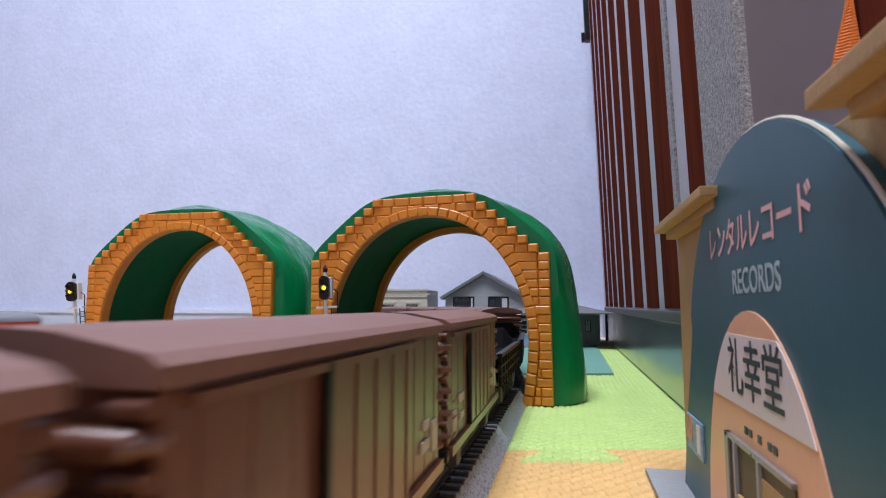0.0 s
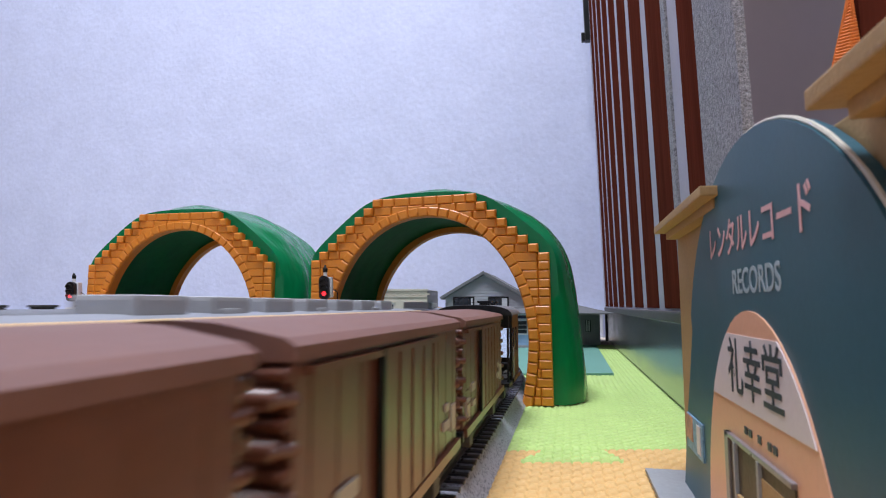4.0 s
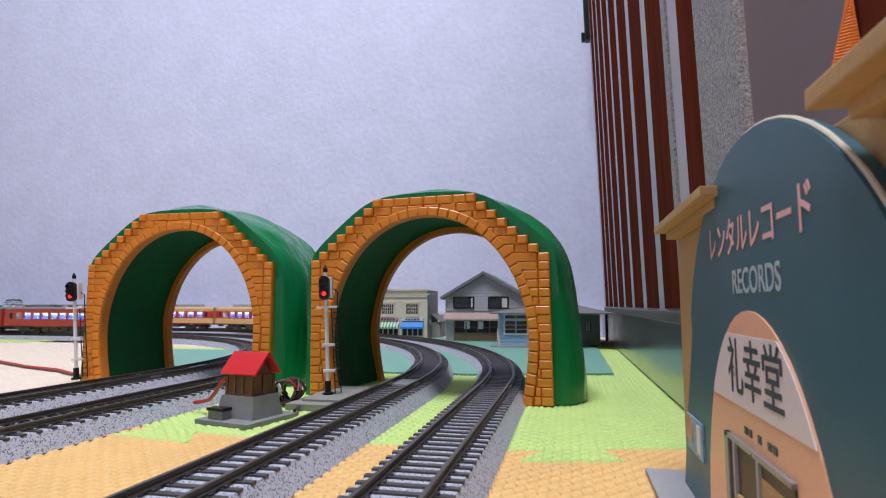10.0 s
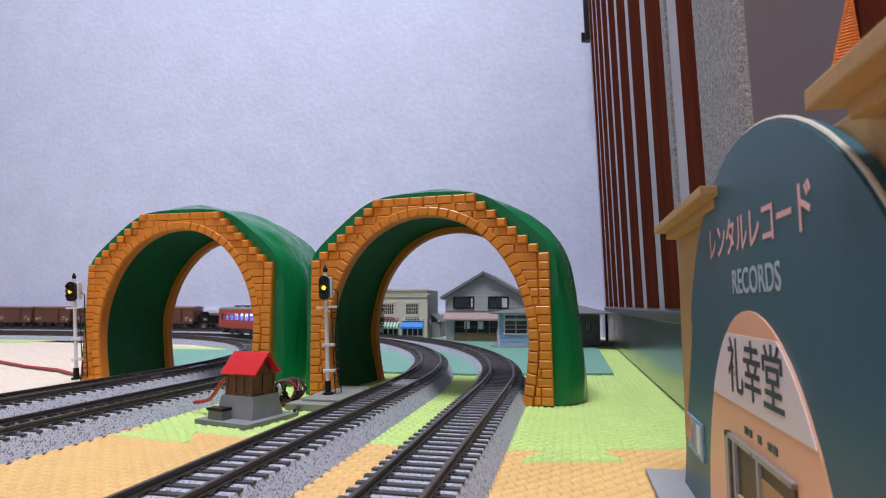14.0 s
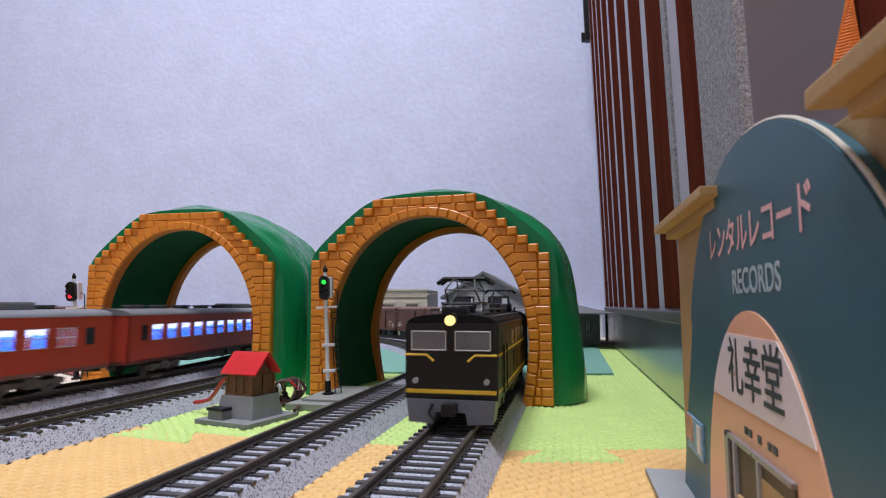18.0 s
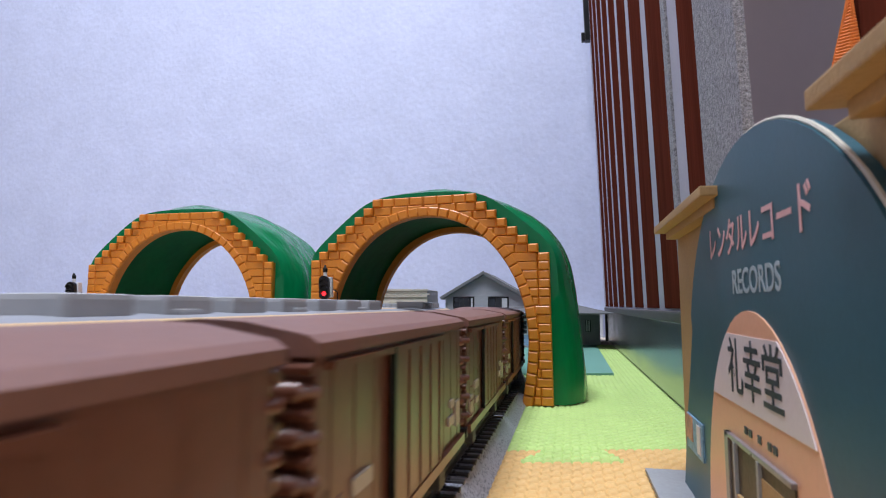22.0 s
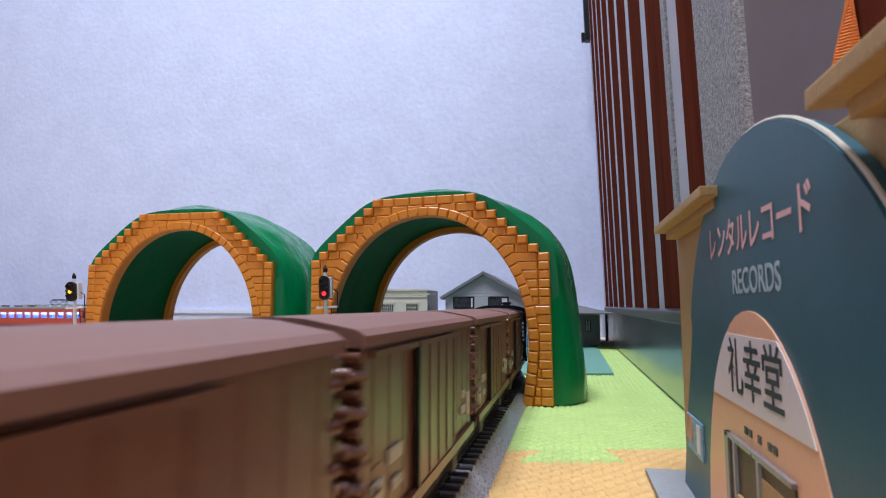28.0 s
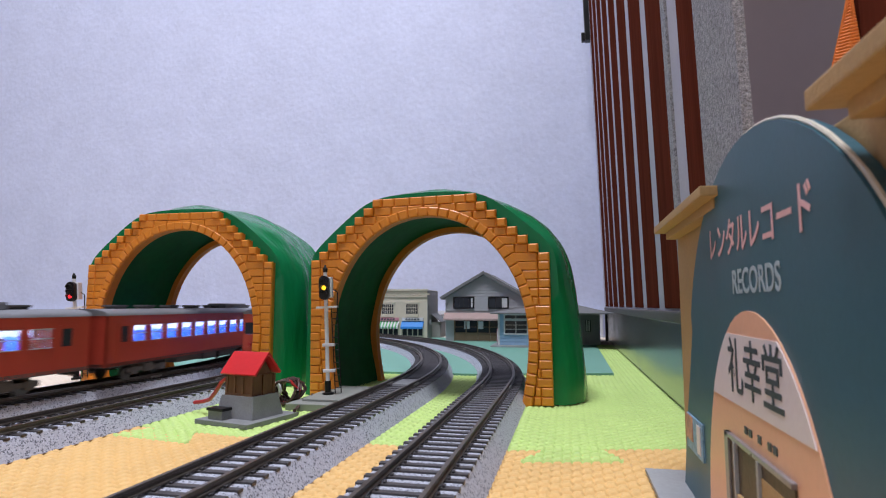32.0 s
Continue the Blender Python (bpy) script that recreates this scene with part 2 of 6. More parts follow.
LOOP_A = Loop(-0.0435, -0.727, 0.334, -1.24, -0.05)
LOOP_B = Loop(-0.0995, -0.727, 0.334, -1.24, -0.05)
LOOP_D = Loop(-0.2145, -0.704, 0.350, -1.20, -0.05)
LOOP_C = Loop(-0.2790, -0.704, 0.350, -1.20, -0.05)
SLEEPER_STEP = 0.0066


def build_track(loop, name, near_from, near_to, plates=()):
    top = empty(name, pose(0, 0, 0), "grey ballasted plastic model railway track with dark sleepers", "railway track", "model tracks")
    n = int(loop.length / 0.02)
    line = [loop.at(loop.length * i / n) for i in range(n + 1)]
    bm = bmesh.new()
    sweep(bm, line, [(-0.0190, 0), (0.0190, 0), (0.0140, 0.0072), (-0.0140, 0.0072)])
    part("roadbed", bm, BALLAST, top, "speckled grey plastic roadbed")
    for side in (-1, 1):
        bm = bmesh.new()
        c = side * 0.00825
        sweep(bm, line, [(c - 0.0010, 0.0080), (c + 0.0010, 0.0080), (c + 0.0010, 0.0085), (c + 0.0003, 0.0088), (c + 0.0003, 0.0096),
                         (c + 0.00065, 0.0098), (c + 0.00065, RAIL_Z), (c - 0.00065, RAIL_Z), (c - 0.00065, 0.0098), (c - 0.0003, 0.0096),
                         (c - 0.0003, 0.0088), (c - 0.0010, 0.0085)])
        part("rail", bm, RAIL, top)
    for s in (0.333, 0.62, 0.10):
        x, y, h = loop.at(s)
        for side in (-1, 1):
            m = pose(x, y, 0, 0, 0, math.degrees(h) - 90)
            bm = bmesh.new()
            for k in (-1, 1):
                cx = side * 0.00825 + k * 0.0011
                box(bm, cx - 0.0004, cx + 0.0004, -0.0050, 0.0050, 0.0080, 0.0094, m=m)
            part("rail_joiner", bm, RAIL_TOP, top, "bright steel rail joiner")
    for s in plates:
        x, y, h = loop.at(s)
        bm = bmesh.new()
        m = pose(x, y, 0, 0, 0, math.degrees(h) - 90)
        box(bm, -0.0062, 0.0062, -0.0115, 0.0115, 0.0070, 0.0086, bevel=0.0003, m=m)
        part("feeder_plate", bm, GREY_PAINT, top, "grey plastic feeder plate")
    bm = boxes((-0.0145, 0.0145, -0.00120, 0.00120, 0.0068, 0.0078), bevel=0.0002)
    for sx in (-1, 1):
        for k in (-1, 1):
            cx = sx * 0.00825 + k * 0.0019
            box(bm, cx - 0.0004, cx + 0.0004, -0.0007, 0.0007, 0.0077, 0.0084)
    sleeper = mesh_of("sleeper", bm, SLEEPER)
    count = 0
    far = []
    for i in range(int(loop.length / SLEEPER_STEP)):
        s = i * SLEEPER_STEP
        x, y, h = loop.at(s)
        m = pose(x, y, 0, 0, 0, math.degrees(h) - 90)
        if near_from < s < near_to:
            piece("sleeper", sleeper, top, m)
        elif s < near_to + 1.6:
            far.append(m)
    verts, faces = [], []
    for m in far:
        k = len(verts)
        verts += [m @ Vector(p) for p in ((-0.0143, -0.00125, 0.0068), (0.0143, -0.00125, 0.0068), (0.0143, 0.00125, 0.0068), (-0.0143, 0.00125, 0.0068),
                                          (-0.0143, -0.00125, 0.0078), (0.0143, -0.00125, 0.0078), (0.0143, 0.00125, 0.0078), (-0.0143, 0.00125, 0.0078))]
        faces += [tuple(k + j for j in q) for q in ((4, 5, 6, 7), (0, 1, 5, 4), (1, 2, 6, 5), (2, 3, 7, 6), (3, 0, 4, 7))]
    me = bpy.data.meshes.new("sleeper_row")
    me.from_pydata(verts, [], faces)
    me.materials.append(SLEEPER)
    ob = new("sleeper_row", me)
    ob.parent = top
    ob["kind"] = "stuff"
    return top


# ---- the room ----
WALL_Y = 1.05


def slab(name, x0, x1, y0, y1, z0, z1, material, label, category, bevel=0.0):
    return tagged(finish(name, boxes((x0, x1, y0, y1, z0, z1), bevel=bevel), material), label, category, kind="structure")


def build_room():
    slab("floor", -3.0, 1.2, -2.2, 1.25, -0.06, -0.012, FLOORING, "brown board floor under the foam mats", "floor")
    slab("wall_far", -3.0, 1.2, WALL_Y, WALL_Y + 0.1, -0.012, 2.4, WALLPAPER, "pale blue-white embossed wallpaper wall", "wall")
    slab("wall_left", -3.1, -3.0, -2.2, WALL_Y, -0.012, 2.4, ROOM_WALL, "plain pale papered wall", "wall")
    slab("wall_back", -3.0, 1.2, -2.3, -2.2, -0.012, 2.4, ROOM_WALL, "plain pale papered wall", "wall")
    slab("wall_right", 1.2, 1.3, -2.2, WALL_Y, -0.012, 2.4, ROOM_WALL, "plain pale papered wall", "wall")
    slab("ceiling", -3.1, 1.3, -2.3, WALL_Y + 0.1, 2.4, 2.45, CEILING, "white papered ceiling", "ceiling")
    bm = boxes((-3.0, 0.058, WALL_Y - 0.010, WALL_Y - 0.001, -0.012, 0.040), (-3.0, 0.058, WALL_Y - 0.013, WALL_Y - 0.001, 0.040, 0.046))
    tagged(finish("baseboard", bm, WHITE_TRIM), "white painted skirting board with a ledge", "baseboard", kind="structure")


# ---- the foam mats ----
MAT_JOINT = 0.2235


def mat_warp(x):
    """The seam between the two near mats bends a little where the foam is pressed."""
    return 0.26 * np.maximum(0, x + 0.03) + 0.15 * np.maximum(0, -0.14 - x)


WEAVE_X, WEAVE_Y = 0.0034, 0.0066


def weave(x, y, sx, sy):
    """Height of the basket relief, 0 to 1: long pads in columns, every second column shifted by half a pad."""
    i, j = np.asarray(x) / sx, np.asarray(y) / sy
    shift = 0.5 * (np.floor(i + 1e-6) % 2)
    end = np.abs((j + shift + 0.5) % 1.0 - 0.5)
    edge = np.abs((i + 0.5) % 1.0 - 0.5)
    notch = np.exp(-(end / 0.13) ** 2) * np.minimum(1.0, 0.25 + 3.0 * edge)
    crown = 0.30 * (2 * end - 0.5) ** 2 + 0.22 * np.exp(-(edge / 0.12) ** 2)
    return np.clip(1.0 - notch - crown, 0.0, 1.0)


def weave_mat(name, x0, x1, y0, y1, material, label, sx=WEAVE_X, sy=WEAVE_Y, sub=6, trim=True, sub_y=9):
    """A foam mat with woven relief on a slab; its edge along the seam is cut to the wave of the pads."""
    nx, ny = int((x1 - x0) / sx), int((y1 - y0) / sy)
    X = np.linspace(x0, x1, nx * sub + 1)
    Y = np.linspace(y0, y1, ny * sub_y + 1)
    gx, gy = np.meshgrid(X, Y)
    z = -0.0030 + 0.0033 * weave(gx, gy, sx, sy)
    if trim:
        for edge in (y0, y1):
            if abs(edge - MAT_JOINT) < 1e-6:
                z = np.where(np.abs(gy - edge) < 0.0005, z - 0.0035, z)
    gy = gy + mat_warp(gx) * np.exp(-np.abs(gy - MAT_JOINT) / 0.08)
    v = np.stack([gx, gy, z], -1).reshape(-1, 3)
    w = nx * sub + 1
    idx = np.arange(w * (ny * sub_y + 1)).reshape(-1, w)
    f = np.stack([idx[:-1, :-1], idx[:-1, 1:], idx[1:, 1:], idx[1:, :-1]], -1).reshape(-1, 4)
    me = bpy.data.meshes.new(name)
    me.from_pydata(v.tolist(), [], f.tolist())
    me.materials.append(material)
    me.shade_smooth()
    return tagged(new(name, me), label, "foam mat", "puzzle mats")


def plate(name, pts, z0, z1, material, label, category, group="", kind=""):
    bm = bmesh.new()
    A = [bm.verts.new((x, y, z0)) for x, y in pts]
    B = [bm.verts.new((x, y, z1)) for x, y in pts]
    n = len(A)
    for i in range(n):
        bm.faces.new((A[i], A[(i + 1) % n], B[(i + 1) % n], B[i]))
    bm.faces.new(A[::-1])
    bm.faces.new(B)
    return tagged(finish(name, bm, material), label, category, group, kind)


def tab(name, x, w, y, material, label):
    """A dovetail tongue of one mat lying in its neighbour, proud of it, with the same woven relief and cut sides."""
    rows, cols = 30, 84
    verts, faces = [], []
    for j in range(rows + 1):
        f = j / rows
        half = w * (0.315 + 0.195 * min(1.0, max(0.0, f - 0.18) * 1.45))
        for i in range(cols + 1):
            px, py = x + half * (2 * i / cols - 1), y - 0.0190 * f
            edge = i in (0, cols) or j == rows
            z = -0.0023 + 0.0033 * float(weave(px, py, WEAVE_X, WEAVE_Y))
            verts.append((px, py + float(mat_warp(px)), -0.0045 if edge else z))
    for j in range(rows):
        for i in range(cols):
            k = j * (cols + 1) + i
            faces.append((k, k + 1, k + cols + 2, k + cols + 1))
    me = bpy.data.meshes.new(name)
    me.from_pydata(verts, [], faces)
    me.materials.append(material)
    me.shade_smooth()
    return tagged(new(name, me), label, "foam mat", "puzzle mats")


def build_mats():
    weave_mat("foam_mat", -0.42, 0.06, 0.10, MAT_JOINT, MAT_ORANGE, "orange foam puzzle mat with woven relief")
    plate("foam_mat", [(-0.62, -0.5), (0.20, -0.5), (0.20, 0.10), (-0.62, 0.10)], -0.011, -0.0006, MAT_ORANGE, "orange foam puzzle mat beside the shop", "foam mat", "puzzle mats")
    green = weave_mat("foam_mat", -0.210, 0.0595, MAT_JOINT, 0.845, MAT_GREEN, "yellow-green foam puzzle mat with woven relief")
    for x, w in ((0.0, 0.036), (-0.173, 0.040)):
        t = tab("mat_tongue", x, w, MAT_JOINT + 0.0005, MAT_GREEN, "")
        t.parent = green
        for k in ("category", "group"):
            del t[k]
    weave_mat("foam_mat", -1.30, -0.210, 0.225, 0.72, MAT_BEIGE, "pale beige foam puzzle mat with woven relief", 0.0060, 0.0090, 4, False, 6)
    weave_mat("foam_mat", 0.02, 0.062, 0.845, 1.04, MAT_BEIGE, "pale beige foam mat strip by the wall")
    plate("ground_sheet", [(-1.9, 0.72), (0.02, 0.845), (0.02, 1.04), (-1.9, 1.04)], -0.011, -0.0012, MAT_BEIGE, "pale beige foam mat under the far tracks", "foam mat", "puzzle mats")
    plate("green_strip", [(-1.30, 0.700), (-0.80, 0.700), (-0.80, 0.770), (-1.30, 0.770)], -0.001, 0.0006, MAT_GREEN, "pale green card strip under the far tracks", "card sheet", "card sheets")
    plate("green_strip", [(-0.52, 0.628), (-0.40, 0.628), (-0.36, 0.66), (-0.52, 0.665)], -0.001, 0.0008, MAT_GREEN, "yellow-green card strip inside the bend", "card sheet", "card sheets")
    plate("teal_card", [(-0.400, 0.445), (-0.075, 0.452), (0.034, 0.480), (0.036, 0.9), (-0.36, 0.98), (-0.40, 0.628), (-0.50, 0.628), (-0.50, 0.50)], -0.0005, 0.0016, TEAL, "teal green card sheet under the curved tracks", "card sheet", "card sheets")


# ---- toy tunnels: green plastic hills with orange brick portals ----
def brick_mesh(quad, y, proud):
    """A brick from its outline in x and z, with a bevelled face towards -y."""
    bm = bmesh.new()
    c = Vector((sum(p[0] for p in quad) / 4, 0, sum(p[1] for p in quad) / 4))
    gap, inset = 0.00007, 0.0013

    def ring(shrink, yy):
        out = []
        for x, z in quad:
            v = Vector((x - c.x, 0, z - c.z))
            k = max(0.2, 1 - shrink / max(v.length, 1e-6))
            out.append(bm.verts.new((c.x + v.x * k, yy, c.z + v.z * k)))
        return out
    a, b, c2, d = ring(gap, y), ring(gap, y - proud * 0.45), ring(gap + inset * 0.35, y - proud * 0.82), ring(gap + inset, y - proud)
    for A, B in ((a, b), (b, c2), (c2, d)):
        for i in range(4):
            bm.faces.new((A[i], A[(i + 1) % 4], B[(i + 1) % 4], B[i]))
    bm.faces.new(d)
    return mesh_of("brick", bm, BRICK)


ARCH_A, ARCH_B, ARCH_Z, HALF = 0.0612, 0.0735, 0.0360, 0.0742
ROW_H, STEP_H, STEP_W, CROWN, RING = 0.0853 / 17, 0.0052, 0.00596, 0.0325, 0.0059


def arch_line(grow=0.0, n=40):
    """The opening's edge from the foot of the right leg over the top to the left one, pushed outwards by grow."""
    right = []
    for i in range(9):
        z = ARCH_Z * i / 8
        right.append((ARCH_A - 0.0047 * (1 - z / ARCH_Z) ** 1.6 + grow, z))
    for i in range(1, n + 1):
        a = math.pi / 2 * i / n
        right.append(((ARCH_A + grow) * math.cos(a) ** 0.97, ARCH_Z + (ARCH_B + grow) * math.sin(a)))
    right[-1] = (0.0, ARCH_Z + ARCH_B + grow)
    return right + [(-x, z) for x, z in right[-2::-1]]


def along(line, step):
    """Points at even steps along a line of (x, z)."""
    d = [0.0]
    for p, q in zip(line[:-1], line[1:]):
        d.append(d[-1] + math.hypot(q[0] - p[0], q[1] - p[1]))
    n = round(d[-1] / step)
    f = [d[-1] * i / n for i in range(n + 1)]
    return list(zip(np.interp(f, d, [p[0] for p in line]).tolist(), np.interp(f, d, [p[1] for p in line]).tolist()))


def ring_outer(z):
    """Half the width of the ring of wedge stones, measured to its outer edge, at height z."""
    if z <= ARCH_Z:
        return ARCH_A - 0.0047 * (1 - z / ARCH_Z) ** 1.6 + RING
    u = min(1.0, (z - ARCH_Z) / (ARCH_B + RING))
    return (ARCH_A + RING) * math.sqrt(1 - u * u)


def portal(parent, y, face, rng):
    """Backing plate with an arched opening, a ring of wedge stones, coursed legs and a stepped crown."""
    right = [(0.0, 0.1212), (CROWN - 0.0004, 0.1212)]
    for k in range(7):
        x, z = CROWN + STEP_W * (k + 1), 0.1217 - STEP_H * (k + 1)
        right += [(right[-1][0], z - 0.0005), (x - 0.0004, z - 0.0005)]
    right.append((HALF - 0.0004, 0.0))
    opening = arch_line(0.0003)
    inner = opening[:len(opening) // 2 + 1]
    bm = bmesh.new()
    for sx in (-1, 1):
        prism(bm, [(sx * x, z) for x, z in right + inner], y, y + (0.0066 if face > 0 else -0.0045))
    part("backing_plate", bm, MORTAR, parent, "moulded orange plastic plate with stepped top")
    pr = 0.0017 * face
    line = along(arch_line(), 0.0061)
    for i, (p, q) in enumerate(zip(line[:-1], line[1:])):
        def push(k):
            a, b = line[max(0, k - 1)], line[min(len(line) - 1, k + 1)]
            tx, tz = b[0] - a[0], b[1] - a[1]
            d = math.hypot(tx, tz)
            return line[k][0] + tz / d * RING, line[k][1] - tx / d * RING
        piece("brick", brick_mesh([p, q, push(i + 1), push(i)], y, pr * (1.25 + 0.15 * rng.random())), parent, Matrix())
    courses = [(ROW_H * i, ROW_H * (i + 1), HALF, i % 2 == 0) for i in range(17)]
    courses += [(0.0853 + STEP_H * k, 0.0853 + STEP_H * (k + 1), HALF - STEP_W * (k + 1), k % 2 == 0) for k in range(7)]
    for z0, z1, x1, whole in courses:
        step = z0 > 0.0850
        x0 = ring_outer(z1) if z1 < ARCH_Z + ARCH_B + RING else 0.0
        if z0 < ARCH_Z:
            x0 = max(ring_outer(z0), x0)
        width = x1 - x0
        if width < 0.0105 and (whole or width < 0.0082) and not step:
            cuts = [x1, x0]
        elif not step:
            cuts = [x1, x1 - 0.0066, x0]
        else:
            cuts = [x1, x1 - 0.0062 + 0.0004 * rng.random()]
            first = 0.0074 if whole else 0.0112
            while cuts[-1] - x0 > 0.0015:
                cuts.append(max(x0, cuts[-1] - first - 0.0012 * rng.random()))
                first = 0.0098
        for a, b in zip(cuts[:-1], cuts[1:]):
            if a - b < 0.0012:
                continue
            for sx in (-1, 1):
                d = pr * (1.8 if step and a == x1 else 0.95 + 0.2 * rng.random())
                piece("brick", brick_mesh([(sx * b, z0), (sx * a, z0), (sx * a, z1), (sx * b, z1)], y, d), parent, Matrix())


SHOULDER = ((0.0, 0.1296), (0.018, 0.1284), (0.030, 0.1258), (0.0414, 0.1212), (0.0551, 0.1155), (0.0645, 0.1100), (0.0711, 0.1040), (0.0763, 0.0980), (0.0814, 0.0900),
            (0.0855, 0.0807), (0.0874, 0.0707), (0.0885, 0.0588), (0.0890, 0.0440), (0.0893, 0.0300), (0.0896, 0.0150), (0.0898, 0.0))
COLLAR = ((0.0, 0.1252), (0.018, 0.1250), (0.0330, 0.1243), (0.0425, 0.1186), (0.0515, 0.1112), (0.0600, 0.1042), (0.0670, 0.0980), (0.0735, 0.0920), (0.0772, 0.0868),
          (0.0782, 0.0780), (0.0784, 0.0680), (0.0786, 0.0570), (0.0788, 0.0430), (0.0790, 0.0300), (0.0792, 0.0150), (0.0795, 0.0))


def build_tunnel(m, label, seed, depth):
    rng = random.Random(seed)
    top = empty("toy_tunnel", m, label, "toy tunnel", "toy tunnels")
    portal(top, 0.0, 1, rng)
    portal(top, depth, -1, rng)
    bm = bmesh.new()
    nv, per = 26, 3
    k0 = seed * 3.1

    def side_line(row, sx):
        pts = []
        for a, b in zip(row[:-1], row[1:]):
            for i in range(per):
                f = i / per
                pts.append((sx * (a[0] + (b[0] - a[0]) * f), a[1] + (b[1] - a[1]) * f))
        pts.append((sx * row[-1][0], row[-1][1]))
        for _ in range(10):
            pts = pts[:1] + [((a[0] + 2 * b[0] + c[0]) / 4, (a[1] + 2 * b[1] + c[1]) / 4) for a, b, c in zip(pts[:-2], pts[1:-1], pts[2:])] + pts[-1:]
        return pts
    wide = side_line(SHOULDER, 1)[::-1] + [(x * 0.91, z) for x, z in side_line(SHOULDER, -1)[1:]]
    slim = side_line(COLLAR, 1)[::-1] + side_line(COLLAR, -1)[1:]
    deep = depth - 0.006

    def outer(u, v):
        f = v / nv
        y = 0.0034 + deep * f
        near = min(1.0, max(0.0, (y - 0.0046) / 0.013)) ** 0.55
        (xa, za), (xb, zb) = slim[u], wide[u]
        lift = 1.0 - 0.05 * max(0.0, f - 0.62) ** 1.2
        x, z = xa + (xb * lift - xa) * near, za + (zb * lift - za) * near
        q = Vector((x * 26, z * 26, 0))
        fold = 0.0034 * noise.noise(Vector((q.x + k0, q.y, y * 24))) + 0.0030 * abs(noise.noise(Vector((q.x * 0.5, q.y * 0.35 + k0, y * 85)))) - 0.0012
        fold += 0.0012 * noise.noise(Vector((q.x * 2.6, q.y * 1.2, y * 150 + k0)))
        ridge = math.hypot(x, z - 0.03)
        k = near * fold / max(ridge, 0.01)
        return Vector((x * (1 + k), y, max(0.0, z + (z - 0.03) * k) if z > 0.001 else 0.0))

    lip = arch_line(0.0016)
    rim = along(lip, 0.004)
    nu = len(wide) - 1
    ring = along(lip, sum(math.hypot(b[0] - a[0], b[1] - a[1]) for a, b in zip(lip[:-1], lip[1:])) / nu)
    g = [[bm.verts.new(outer(u, v)) for u in range(nu + 1)] for v in range(nv + 1)]
    e = [[bm.verts.new((ring[u][0], y, ring[u][1])) for u in range(nu + 1)] for y in (0.0034, 0.0034 + deep)]
    for v in range(nv):
        for u in range(nu):
            bm.faces.new((g[v][u], g[v][u + 1], g[v + 1][u + 1], g[v + 1][u]))
    for row, edge in ((g[0], e[0]), (g[nv], e[1])):
        for u in range(nu):
            bm.faces.new((row[u], row[u + 1], edge[u + 1], edge[u]))
    part("hill_shell", bm, GREEN_PLASTIC, top, "glossy dark green plastic hill", smooth=True)
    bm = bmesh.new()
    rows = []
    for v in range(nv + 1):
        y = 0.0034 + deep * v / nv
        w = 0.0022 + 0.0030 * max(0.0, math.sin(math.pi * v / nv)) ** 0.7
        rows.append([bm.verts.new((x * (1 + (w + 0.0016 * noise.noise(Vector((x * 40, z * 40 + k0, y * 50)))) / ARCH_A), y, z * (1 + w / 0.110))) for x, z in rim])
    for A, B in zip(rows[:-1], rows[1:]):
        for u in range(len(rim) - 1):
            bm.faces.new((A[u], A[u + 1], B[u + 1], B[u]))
    # Inner skin in the green darkened to stand for enclosed shade.
    part("lining", bm, GREEN_SHADED, top, "dull green inside, colour darkened for the tunnel's shade", smooth=True)
    return top


# ---- the louvred partition on the right ----
def slat_bm(half=0.0290, bulge=0.0045):
    """A board with a rounded face towards -x."""
    bm = bmesh.new()
    n = 12
    pts = [(0.0030, -half), (0.0030, half)] + [(0.0007 - 0.0007 * math.sin(math.pi * i / n) ** 0.5, half * math.cos(math.pi * i / n)) for i in range(n + 1)]
    A = [bm.verts.new((x, y, 0.0)) for x, y in pts]
    B = [bm.verts.new((x, y, 1.5)) for x, y in pts]
    for i in range(len(pts)):
        bm.faces.new((A[i], A[(i + 1) % len(pts)], B[(i + 1) % len(pts)], B[i]))
    bm.faces.new(A)
    bm.faces.new(B)
    return bm



